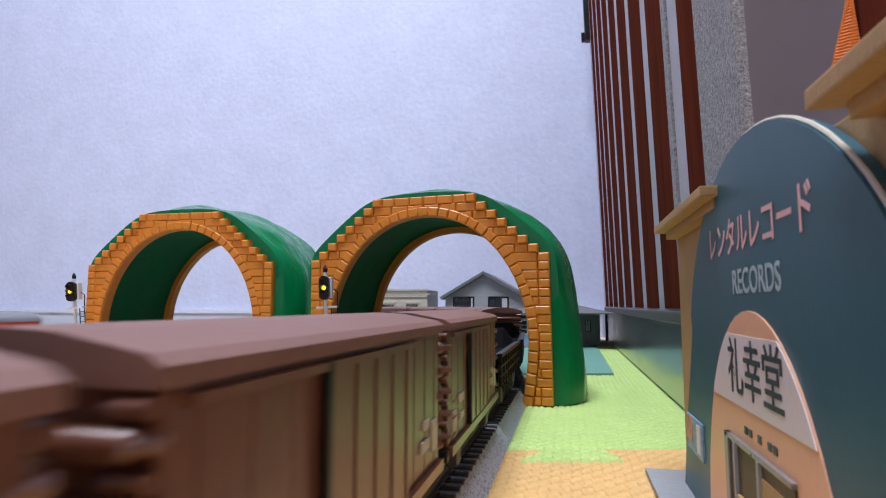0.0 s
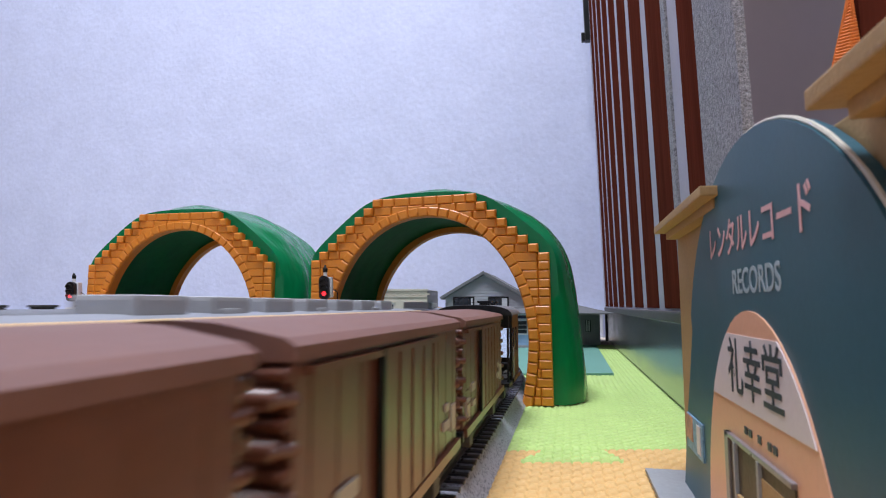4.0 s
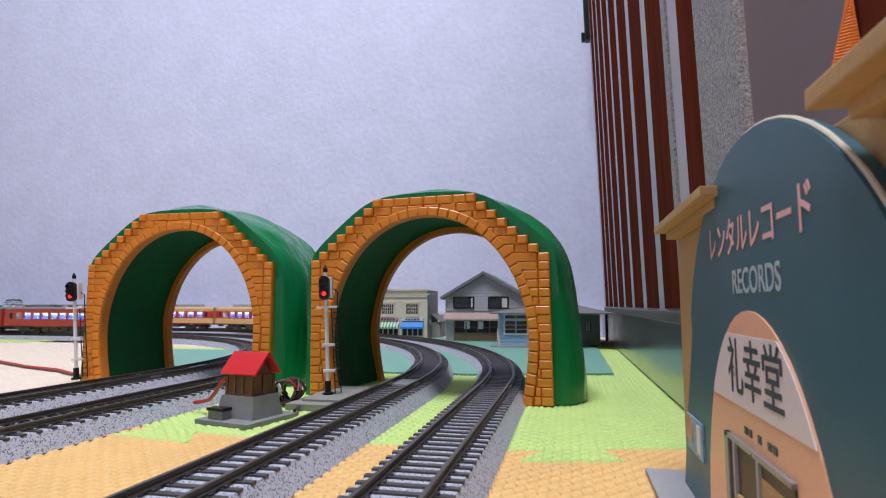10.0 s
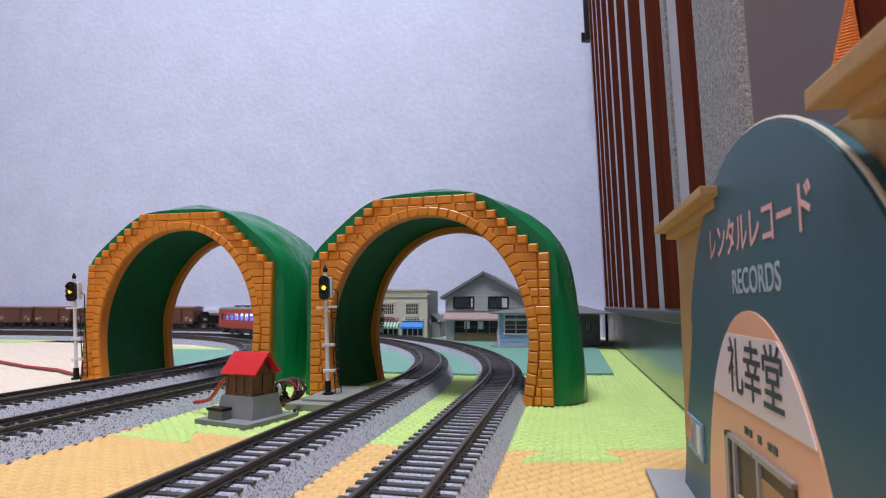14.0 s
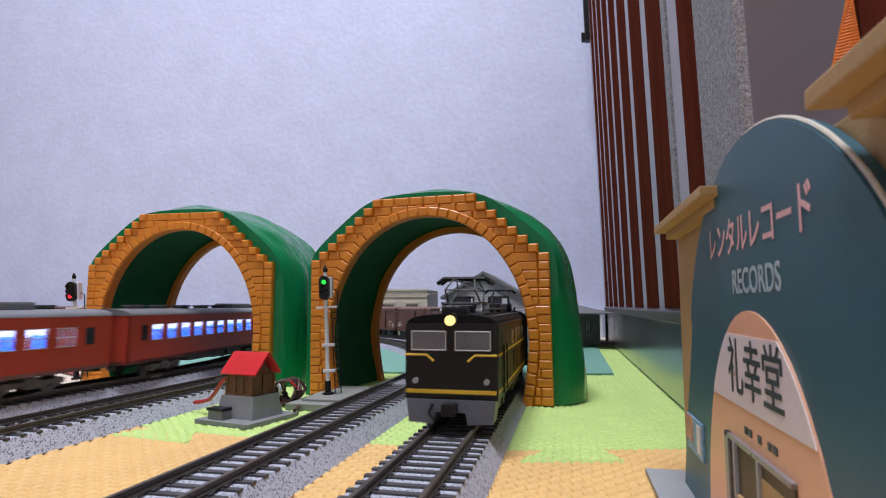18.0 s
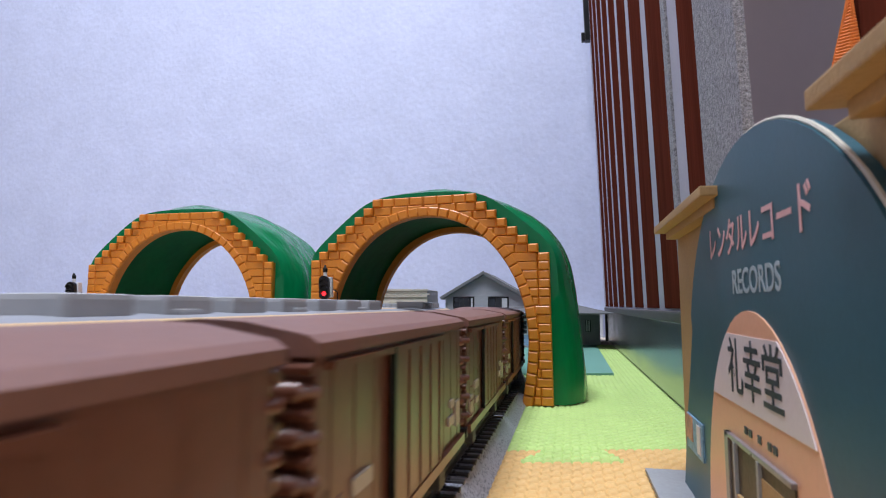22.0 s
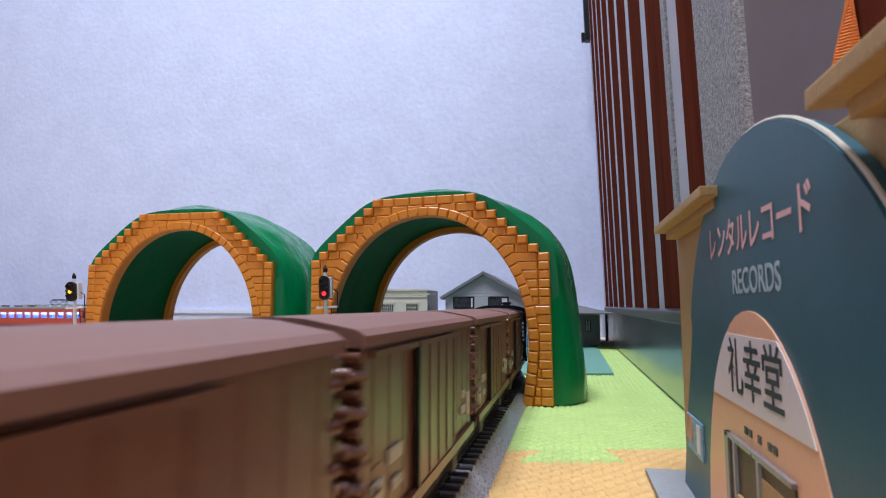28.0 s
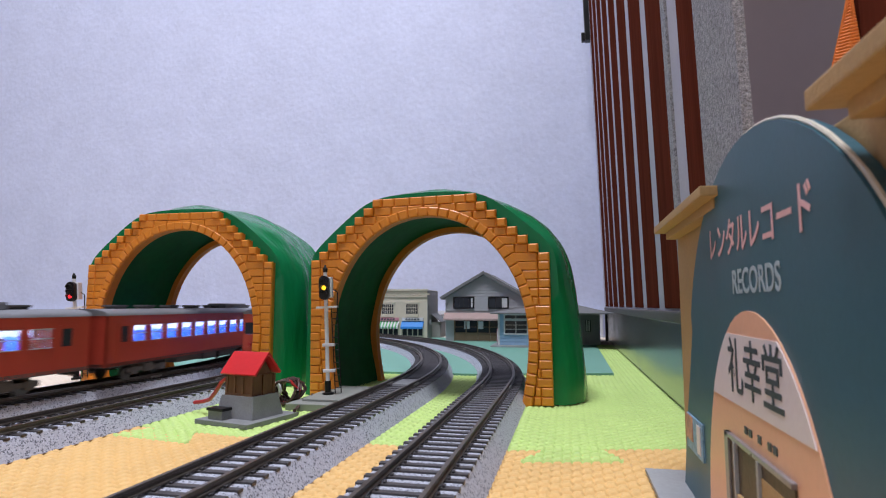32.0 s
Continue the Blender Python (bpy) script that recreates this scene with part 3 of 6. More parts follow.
def build_partition():
    top = empty("louvred_partition", Matrix.Translation((0.058, 0, 0.05)) @ pose(0, 0, 0, 0, -1.6, 0),
                "dark red-brown wooden louvred partition with a grey pile strip", "partition")
    bm = slat_bm()
    slat = mesh_of("slat", bm, WOOD_DARK)
    for p in slat.polygons:
        p.use_smooth = len(p.vertices) == 4
    slat.set_sharp_from_angle(angle=radians(40))
    for y in (0.2535,):
        piece("slat", slat, top, Matrix.Translation((0.0, y, 0.004)))
    y = 0.3465
    while y < 0.96:
        piece("slat", slat, top, Matrix.Translation((0.0, y, 0.004)))
        y += 0.0815
    part("backing_board", boxes((0.0009, 0.030, 0.2700, 0.985, -0.002, 1.5)), LILAC, top, "pale lilac backing seen between the slats")
    part("sill", boxes((-0.0030, 0.030, 0.214, 0.94, -0.0035, 0.0025), bevel=0.001), SILL_DARK, top, "worn dark wooden sill")
    part("pile_strip", boxes((-0.0005, 0.0035, 0.194, 0.2480, -0.05, 1.5), bevel=0.002), FELT, top, "fuzzy grey pile strip")
    part("pile_strip", boxes((-0.0006, 0.0030, 0.3062, 0.3174, -0.002, 1.5), bevel=0.0008), FELT, top, "thin grey pile strip")
    bm = bmesh.new()
    box(bm, -0.008, 0.006, 0.960, 0.975, 0.46, 0.60, bevel=0.002)
    box(bm, -0.014, -0.006, 0.962, 0.972, 0.46, 0.475, bevel=0.002)
    part("hook", bm, BLACK, top, "dark metal hook")
    base = empty("kick_board", pose(0.058, 0, 0), "polished dark grey kick board reflecting the green mat", "kick board")
    part("board", boxes((0.0, 0.02, 0.21, 0.925, 0.0015, 0.0465), bevel=0.0008), BLACK_GLOSS, base)
    part("end_cap", boxes((-0.003, 0.018, 0.925, 0.933, 0.0, 0.052), bevel=0.001), BLACK, base, "dark grey end cap")
    slab("wall_return", 0.0625, 0.9, 0.2660, 0.2695, -0.012, 2.3, MAUVE, "smooth mauve-grey painted board wall", "wall")


# ---- signals ----
def build_signal(m, lean, label, size=0.95):
    top = empty("colour_light_signal", m @ pose(0, 0, 0, 0, lean, 0) @ Matrix.Scale(size, 4), label, "railway signal", "model signals")
    bm = bmesh.new()
    tube(bm, [(0, 0, 0.008), (0, 0, 0.0745)], 0.0012, 10)
    part("mast", bm, WHITE_PAINT, top, "white tubular mast")
    bm = bmesh.new()
    tube(bm, [(0, 0, 0.0), (0, 0, 0.0015), (0, 0, 0.002), (0, 0, 0.0085)], [0.0034, 0.0034, 0.0019, 0.0019], 10)
    part("foot", bm, BLACK, top, "black foot")
    bm = bmesh.new()
    tube(bm, [(0, 0, 0.0745), (0, 0, 0.0765), (0, 0, 0.0790)], [0.0013, 0.0015, 0.0003], 10)
    part("cap", bm, BLACK, top, "dark pointed cap")
    for z in (0.0145, 0.0300):
        bm = bmesh.new()
        box(bm, -0.0026, 0.0048, -0.0016, 0.0016, z - 0.0009, z + 0.0009, bevel=0.0003)
        part("bracket", bm, WHITE_PAINT, top)
    part("platform", boxes((-0.0060, 0.0068, -0.0016, 0.0040, 0.0523, 0.0536), bevel=0.0003), WHITE_PAINT, top, "white platform")
    bm = bmesh.new()
    out = [(0.0031 * math.cos(2 * math.pi * i / 24), 0.0648 + (0.0042 if math.sin(2 * math.pi * i / 24) > 0 else -0.0042) + 0.0031 * math.sin(2 * math.pi * i / 24)) for i in range(24)]
    prism(bm, out, -0.0052, -0.0018)
    head = part("head", bm, BLACK, top, "black oval signal head")
    part("lamp_house", boxes((-0.0022, 0.0042, -0.0018, 0.0030, 0.0588, 0.0715), bevel=0.0006), WHITE_PAINT, top, "white lamp housing")
    bm = bmesh.new()
    for x in (0.0042, 0.0078):
        tube(bm, [(x, 0.001, 0.0008), (x - 0.0012, 0.001, 0.0530)], 0.00035, 6)
    for i in range(13):
        tube(bm, [(0.0042 - i * 0.00009, 0.001, 0.004 + i * 0.0038), (0.0078 - i * 0.00009, 0.001, 0.004 + i * 0.0038)], 0.00025, 5)
    tube(bm, [(0.0066, 0.001, 0.053), (0.0070, 0.001, 0.062), (0.0040, 0.001, 0.064)], 0.0004, 6)
    part("ladder", bm, BLACK, top, "thin black ladder")
    lamps = []
    for name, mtl, z in (("green_lamp", LAMP_GREEN, 0.0682), ("yellow_lamp", LAMP_YELLOW, 0.0648), ("red_lamp", LAMP_RED, 0.0613)):
        bm = bmesh.new()
        tube(bm, [(0, 0.0, 0), (0, -0.0005, 0), (0, -0.0012, 0)], [0.0016, 0.0015, 0.0008], 14)
        lamp = part(name, bm, mtl, head)
        lamps.append((lamp, z))
        bm = bmesh.new()
        n = 10
        ring = [(0.0020 * math.cos(math.pi * i / n), 0.0020 * math.sin(math.pi * i / n)) for i in range(n + 1)]
        pts = ring + [(x * 0.85, z2 * 0.85) for x, z2 in ring[::-1]]
        prism(bm, [(x, z + z2) for x, z2 in pts], -0.0078, -0.0050)
        part("hood", bm, BLACK, head)
    return top, lamps


# ---- relay hut ----
def build_hut():
    top = empty("relay_hut", pose(-0.1545, 0.256, 0, 0, 0, -13), "small wooden hut with red gable roof on a grey concrete plinth", "model hut")
    ROOF_RED = mat("red_roof_plastic", (0.62, 0.02, 0.025), 0.4, vary=0.06)
    HUT_WOOD = mat("hut_brown_wood", (0.135, 0.062, 0.028), 0.6, vary=0.35, scale=120, stretch=(1, 1, 0.2))
    CONC = mat("hut_concrete", (0.20, 0.205, 0.215), 0.85, vary=0.18, scale=150, fine=1500)
    part("base_plate", boxes((-0.0165, 0.0165, -0.0175, 0.0175, 0.0, 0.0022), bevel=0.0003), CONC, top, "flat grey base plate")
    bm = bmesh.new()
    vs = box(bm, -0.0118, 0.0118, -0.0095, 0.0115, 0.0022, 0.0125)
    for v in vs:
        if v.co.z > 0.01:
            v.co.x *= 0.84
            v.co.y = (v.co.y - 0.001) * 0.82 + 0.001
    part("plinth", bm, CONC, top, "tapered speckled concrete plinth")
    bm = boxes((-0.0105, -0.0015, -0.0150, -0.0095, 0.0022, 0.0062))
    step = part("step", bm, CONC, top)
    part("step_top", boxes((-0.0112, -0.0008, -0.0156, -0.0096, 0.0062, 0.0076), bevel=0.0003), BLACK, step, "dark step top")
    part("walls", boxes((-0.0080, 0.0080, -0.0062, 0.0082, 0.0120, 0.0222)), HUT_WOOD, top, "dark stained timber walls")
    for x in (-0.0080, -0.0030, 0.0022, 0.0080):
        part("post", boxes((x - 0.0007, x + 0.0007, -0.0068, -0.0058, 0.0122, 0.0215)), HUT_WOOD, top)
    for y in (-0.0062, 0.0010, 0.0082):
        part("post", boxes((0.0076, 0.0087, y - 0.0007, y + 0.0007, 0.0122, 0.0222)), HUT_WOOD, top)
    part("wall_beam", boxes((-0.0086, 0.0086, -0.0070, -0.0060, 0.0120, 0.0135)), HUT_WOOD, top)
    bm = bmesh.new()
    prism(bm, [(-0.0062, 0.0212), (0.0082, 0.0212), (0.0010, 0.0305)], -0.0075, 0.0075)
    bmesh.ops.rotate(bm, verts=bm.verts, cent=(0, 0, 0), matrix=Matrix.Rotation(radians(90), 3, "Z"))
    part("gable", bm, HUT_WOOD, top)
    for sy in (-1, 1):
        bm = bmesh.new()
        vs = box(bm, -0.0112, 0.0112, 0.0, 0.0132, -0.0006, 0.0006, bevel=0.0002)
        bmesh.ops.transform(bm, verts=bm.verts, matrix=Matrix.Translation((0, 0.0010, 0.0325)) @ pose(0, 0, 0, -49 if sy > 0 else 229, 0, 0))
        part("roof_slope", bm, ROOF_RED, top, "bright red roof sheet")
    return top


def build_signal_base():
    PLATE = mat("signal_base_grey", (0.24, 0.25, 0.23), 0.7, vary=0.12, scale=90)
    top = empty("signal_base", pose(0, 0, 0), "flat grey-green plastic signal base beside the track", "signal base")
    part("block", boxes((-0.1490, -0.1200, 0.283, 0.345, 0.0, 0.0036), bevel=0.0003), PLATE, top)
    part("raised_pad", boxes((-0.1440, -0.1215, 0.292, 0.345, 0.0036, 0.0048), bevel=0.0003), PLATE, top)


def build_wires():
    RED_WIRE = mat("red_wire", (0.45, 0.02, 0.02), 0.4)
    BROWN_WIRE = mat("brown_wire", (0.06, 0.03, 0.025), 0.5)
    bm = bmesh.new()
    tube(bm, [(-0.1620, 0.2535, 0.0205), (-0.1650, 0.2530, 0.0203), (-0.1690, 0.2545, 0.0175), (-0.1745, 0.258, 0.0120), (-0.1800, 0.262, 0.0080), (-0.1870, 0.266, 0.0060), (-0.1930, 0.268, 0.0050)], 0.0010, 8)
    tagged(finish("wire", bm, RED_WIRE, smooth=True), "red insulated wire from the hut to the track", "wire", "wires")
    for dx, dz, c in ((0, 0, RED_WIRE), (0.0, -0.0011, BROWN_WIRE)):
        bm = bmesh.new()
        tube(bm, [(-0.70, 0.52, 0.0016 + dz * 0.5), (-0.60, 0.475, 0.0014), (-0.535, 0.445, 0.0025 + dz), (-0.47, 0.417, 0.0018 + dz * 0.5), (-0.42, 0.400, 0.0022 + dz), (-0.378, 0.378, 0.0018 + dz * 0.5), (-0.352, 0.365, 0.0016)], 0.0012, 8)
        tagged(finish("wire", bm, c, smooth=True), "thin insulated signal wire lying on the mat", "wire", "wires")
    bm = bmesh.new()
    tube(bm, [(-0.136, 0.268, 0.0030), (-0.142, 0.285, 0.0022), (-0.143, 0.300, 0.0025), (-0.150, 0.318, 0.0030)], 0.0009, 8)
    tagged(finish("wire", bm, BROWN_WIRE, smooth=True), "dark wire pair between hut and signal", "wire", "wires")
    top = empty("cable_bundle", pose(-0.155, 0.298, 0), "tied bundle of brown cables behind the hut", "cable bundle")
    rng = random.Random(4)
    for k in range(9):
        bm = bmesh.new()
        a = 0.6 * (rng.random() - 0.5)
        pts = []
        for i in range(13):
            t = 2 * math.pi * i / 12
            r = 0.0062 + 0.0016 * rng.random()
            pts.append((r * math.cos(t) * 0.9, 0.004 * math.sin(t * 2 + k) + 0.001 * k - 0.004, 0.0078 + 0.0064 * math.sin(t) + 0.0006 * rng.random()))
        tube(bm, pts, 0.0008, 6, cap=False)
        part("cable", bm, RED_WIRE if k == 3 else BROWN_WIRE, top, smooth=True)
    bm = bmesh.new()
    pts = [(-0.0058 + 0.0026 * math.cos(2 * math.pi * i / 20), -0.004, 0.0085 + 0.0036 * math.sin(2 * math.pi * i / 20)) for i in range(21)]
    tube(bm, pts, 0.0011, 8, cap=False)
    part("tie", bm, WHITE_PAINT, top, "white cable tie", smooth=True)


# ---- the record shop beside the camera ----
def text_mesh(body, size, material, name, parent, m, depth=0.00004, sx=1.0, bold=0.0):
    cu = bpy.data.curves.new(name, "FONT")
    cu.body, cu.size, cu.extrude, cu.offset = body, size, depth, bold
    cu.align_x, cu.align_y = "CENTER", "CENTER"
    ob = new(name + "_curve", cu)
    me = bpy.data.meshes.new_from_object(ob.evaluated_get(bpy.context.evaluated_depsgraph_get()))
    bpy.data.objects.remove(ob)
    me.materials.clear()
    me.materials.append(material)
    for v in me.vertices:
        v.co.x *= sx
    t = new(name, me)
    t.parent = parent
    t.matrix_local = m
    return t


def half_ellipse(c, a, b, z0, n=28):
    return [(c + a * math.cos(math.pi * i / n), z0 + b * math.sin(math.pi * i / n)) for i in range(n + 1)]


def sheet(outline, x0, x1):
    """An outline in y and z as a board between x0 and x1."""
    bm = bmesh.new()
    prism(bm, [(-y, z) for y, z in outline], x0, x1)
    bmesh.ops.transform(bm, verts=bm.verts, matrix=Matrix(((0, 1, 0, 0), (-1, 0, 0, 0), (0, 0, 1, 0), (0, 0, 0, 1))))
    return bm


def build_shop():
    top = empty("record_shop", pose(0, 0, 0), "model record shop of tan fibreboard with a teal arched sign", "model shop")
    part("base_plate", boxes((0.0238, 0.115, 0.0, 0.2055, 0.0003, 0.0016)), GREY_PAINT, top, "grey base plate")
    part("wall", boxes((0.0372, 0.100, 0.020, 0.2075, 0.0016, 0.0812), bevel=0.0004), TAN_BOARD, top, "tan fibreboard wall")
    for y0, y1, z0, z1 in ((0.138, 0.2105, 0.0808, 0.0832), (0.008, 0.0786, 0.0804, 0.0831)):
        c = part("cornice", boxes((0.0300, 0.105, y0, y1, z0, z1), bevel=0.0004), TAN_BOARD, top, "overhanging fibreboard cornice")
        part("cornice_step", boxes((0.0335, 0.103, y0 + 0.003, y1 - 0.003, z0 - 0.0024, z0 + 0.0001), bevel=0.0004), TAN_BOARD, c)
    sign = part("sign_board", sheet([(0.1920, 0.0016), (0.1852, 0.0200), (0.1768, 0.0380), (0.1720, 0.0490)] + [p for p in half_ellipse(0.118, 0.0585, 0.0543, 0.0345) if p[1] > 0.0505] + [(0.0620, 0.0490), (0.0595, 0.0380), (0.0590, 0.0200), (0.0590, 0.0016)], 0.0338, 0.0370), [SIGN_TEAL], top, "dark teal arched sign board with pink lettering")
    n = 30
    e = bmesh.new()
    pts = [p for p in half_ellipse(0.118, 0.0588, 0.0546, 0.0345, n) if p[1] > 0.0505]
    tube(e, [(0.0346, y, z) for y, z in pts], 0.0004, 6)
    part("board_edge", e, SIGN_EDGE, sign, "pale cut edge")
    part("doorway_panel", sheet(half_ellipse(0.1195, 0.0380, 0.0531, 0.0016), 0.0335, 0.0339), PEACH, sign, "peach arched print")
    band = [(y, z) for y, z in half_ellipse(0.1195, 0.0376, 0.0527, 0.0016, 90) if 0.0350 < z < 0.0498]
    part("name_band", sheet(band, 0.0333, 0.0336), PALE_BAND, sign, "pale pink band")
    face = pose(0, 0, 0, 90, 0, -90)
    put = lambda y, z, x=0.0333, tilt=0: Matrix.Translation((x, y, z)) @ face @ pose(0, 0, 0, 0, 0, tilt)
    text_mesh("レンタルレコード", 0.0086, PINK_INK, "lettering", sign, put(0.1178, 0.0696, 0.0337), sx=0.89, bold=0.00012)
    text_mesh("RECORDS", 0.0069, PALE_INK, "lettering", sign, put(0.1155, 0.0603, 0.0337), sx=0.92, bold=0.00010)
    text_mesh("礼幸堂", 0.0122, DARK_INK, "lettering", sign, put(0.1178, 0.0424, 0.0332), sx=0.90, bold=0.00010)
    for i in range(7):
        if i in (2, 4):
            continue
        y = 0.124 - i * 0.0027
        part("small_print_bar", boxes((0.0333, 0.0336, y - 0.0009, y + 0.0009, 0.0306, 0.0320)), DARK_INK, sign)
    w = part("shop_window", boxes((0.0326, 0.0338, 0.1350, 0.1378, 0.0016, 0.0286), (0.0326, 0.0338, 0.0990, 0.1378, 0.0276, 0.0286), bevel=0.0002), WINDOW_GREY, sign, "grey framed shop window")
    part("pane", boxes((0.0331, 0.0337, 0.0990, 0.1350, 0.0016, 0.0276)), SHOP_DARK, w, "dark interior behind the glass")
    part("back_wall", boxes((0.0329, 0.0332, 0.0990, 0.1145, 0.0016, 0.0250)), TAN_BOARD, w, "tan inner wall")
    for y in (0.1300, 0.1150):
        part("mullion", boxes((0.0324, 0.0332, y - 0.0006, y + 0.0006, 0.0016, 0.0276)), GREY_PAINT, w)
    for z in (0.0060, 0.0095, 0.0130, 0.0165):
        part("shelf_rail", boxes((0.0325, 0.0331, 0.1160, 0.1290, z, z + 0.0012)), TAN_BOARD, w)
    p = part("poster", boxes((0.0333, 0.0339, 0.1628, 0.1828, 0.0148, 0.0245)), POSTER_BLUE, sign, "small faded poster in blue and orange")
    part("poster_patch", boxes((0.0331, 0.0335, 0.1745, 0.1826, 0.0175, 0.0243)), POSTER_ORANGE, p)
    part("poster_patch", boxes((0.0331, 0.0335, 0.1650, 0.1690, 0.0160, 0.0235)), PALE_BAND, p)
    net = empty("net_bag", pose(0.0888, 0.1985, 0.155), "hanging orange mesh net beside the dark post", "net bag")
    left = lambda z: -0.0060 + 0.235 * z
    right = lambda z: 0.0010 + 0.085 * z
    for i in range(12):
        bm = bmesh.new()
        f = i / 11
        pts = [((-left(z) + f * (left(z) + right(z))), 0.0008 * math.sin(9 * f + 700 * z), 0.020 - z) for z in (0.0142, 0.024, 0.036, 0.048)]
        tube(bm, pts, 0.00032, 6)
        part("cord", bm, NET_ORANGE, net)
    for i in range(32):
        z = 0.0150 + i * 0.00105
        bm = bmesh.new()
        tube(bm, [(-left(z), 0, 0.020 - z), ((right(z) - left(z)) / 2, -0.0006, 0.0205 - z), (right(z), 0, 0.0212 - z)], 0.00050, 6)
        part("cord", bm, NET_ORANGE, net)
    slab("post_side", 0.0940, 0.150, 0.2000, 0.2060, -0.012, 2.3, WOOD_DARK, "dark red-brown wooden post", "post", bevel=0.001)


SHOP_DARK = mat("shop_interior_brown", (0.07, 0.05, 0.03), 0.5, vary=0.4, scale=200)
WINDOW_GREY = mat("window_grey", (0.22, 0.20, 0.20), 0.3, vary=0.2)
POSTER_BLUE = mat("poster_blue", (0.20, 0.36, 0.50), 0.5, vary=0.5, scale=300)
POSTER_ORANGE = mat("poster_orange", (0.50, 0.25, 0.16), 0.5, vary=0.5, scale=300)
NET_ORANGE = mat("net_orange", (0.80, 0.20, 0.02), 0.6, vary=0.15, scale=300)


# ---- the village at the far bend ----
STONE_TAN = mat("tan_stone_plastic", (0.62, 0.57, 0.46), 0.7, vary=0.1, scale=90)
STONE_SIDE = mat("grey_tan_plastic", (0.28, 0.27, 0.25), 0.7, vary=0.1, scale=90)
SIDING_GREY = mat("grey_siding", (0.42, 0.425, 0.45), 0.65, vary=0.1, scale=90, per_object=0.2)
ROOF_SLATE = mat("slate_grey_roof", (0.17, 0.172, 0.178), 0.7, vary=0.15, scale=120)
SIDING_BLUE = mat("blue_siding", (0.30, 0.48, 0.68), 0.6, vary=0.08, scale=90, per_object=0.15)
DARK_SIDING = mat("dark_grey_siding", (0.24, 0.25, 0.26), 0.65, vary=0.12, scale=90)
AWN_GREEN = mat("awning_green", (0.08, 0.36, 0.13), 0.6)
AWN_BLUE = mat("awning_blue", (0.03, 0.24, 0.66), 0.5)
AWN_PINK = mat("awning_pink", (0.40, 0.29, 0.27), 0.7, vary=0.15)
SIGN_PINK = mat("shop_sign_pink", (0.62, 0.30, 0.36), 0.5)
BROWN_FRAME = mat("brown_timber", (0.20, 0.13, 0.08), 0.6, vary=0.15)
OFF_WHITE = mat("off_white_frame", (0.62, 0.64, 0.66), 0.5)


def framed_window(parent, x0, x1, z0, z1, y, cols, rows, frame_m, glass_m, label=""):
    """A window in a wall that faces -y, with frame bars and a dark pane set back."""
    t = (x1 - x0) * 0.05 + 0.0004
    w = part("window", boxes((x0 - t, x1 + t, y - 0.0012, y, z0 - t, z0), (x0 - t, x1 + t, y - 0.0012, y, z1, z1 + t),
                             (x0 - t, x0, y - 0.0012, y, z0, z1), (x1, x1 + t, y - 0.0012, y, z0, z1)), frame_m, parent, label)
    part("pane", boxes((x0, x1, y - 0.0004, y - 0.0001, z0, z1)), glass_m, w)
    for i in range(1, cols):
        x = x0 + (x1 - x0) * i / cols
        part("glazing_bar", boxes((x - 0.0004, x + 0.0004, y - 0.0010, y - 0.0003, z0, z1)), frame_m, w)
    for i in range(1, rows):
        z = z0 + (z1 - z0) * i / rows
        part("glazing_bar", boxes((x0, x1, y - 0.0009, y - 0.0003, z - 0.0003, z + 0.0003)), frame_m, w)
    return w


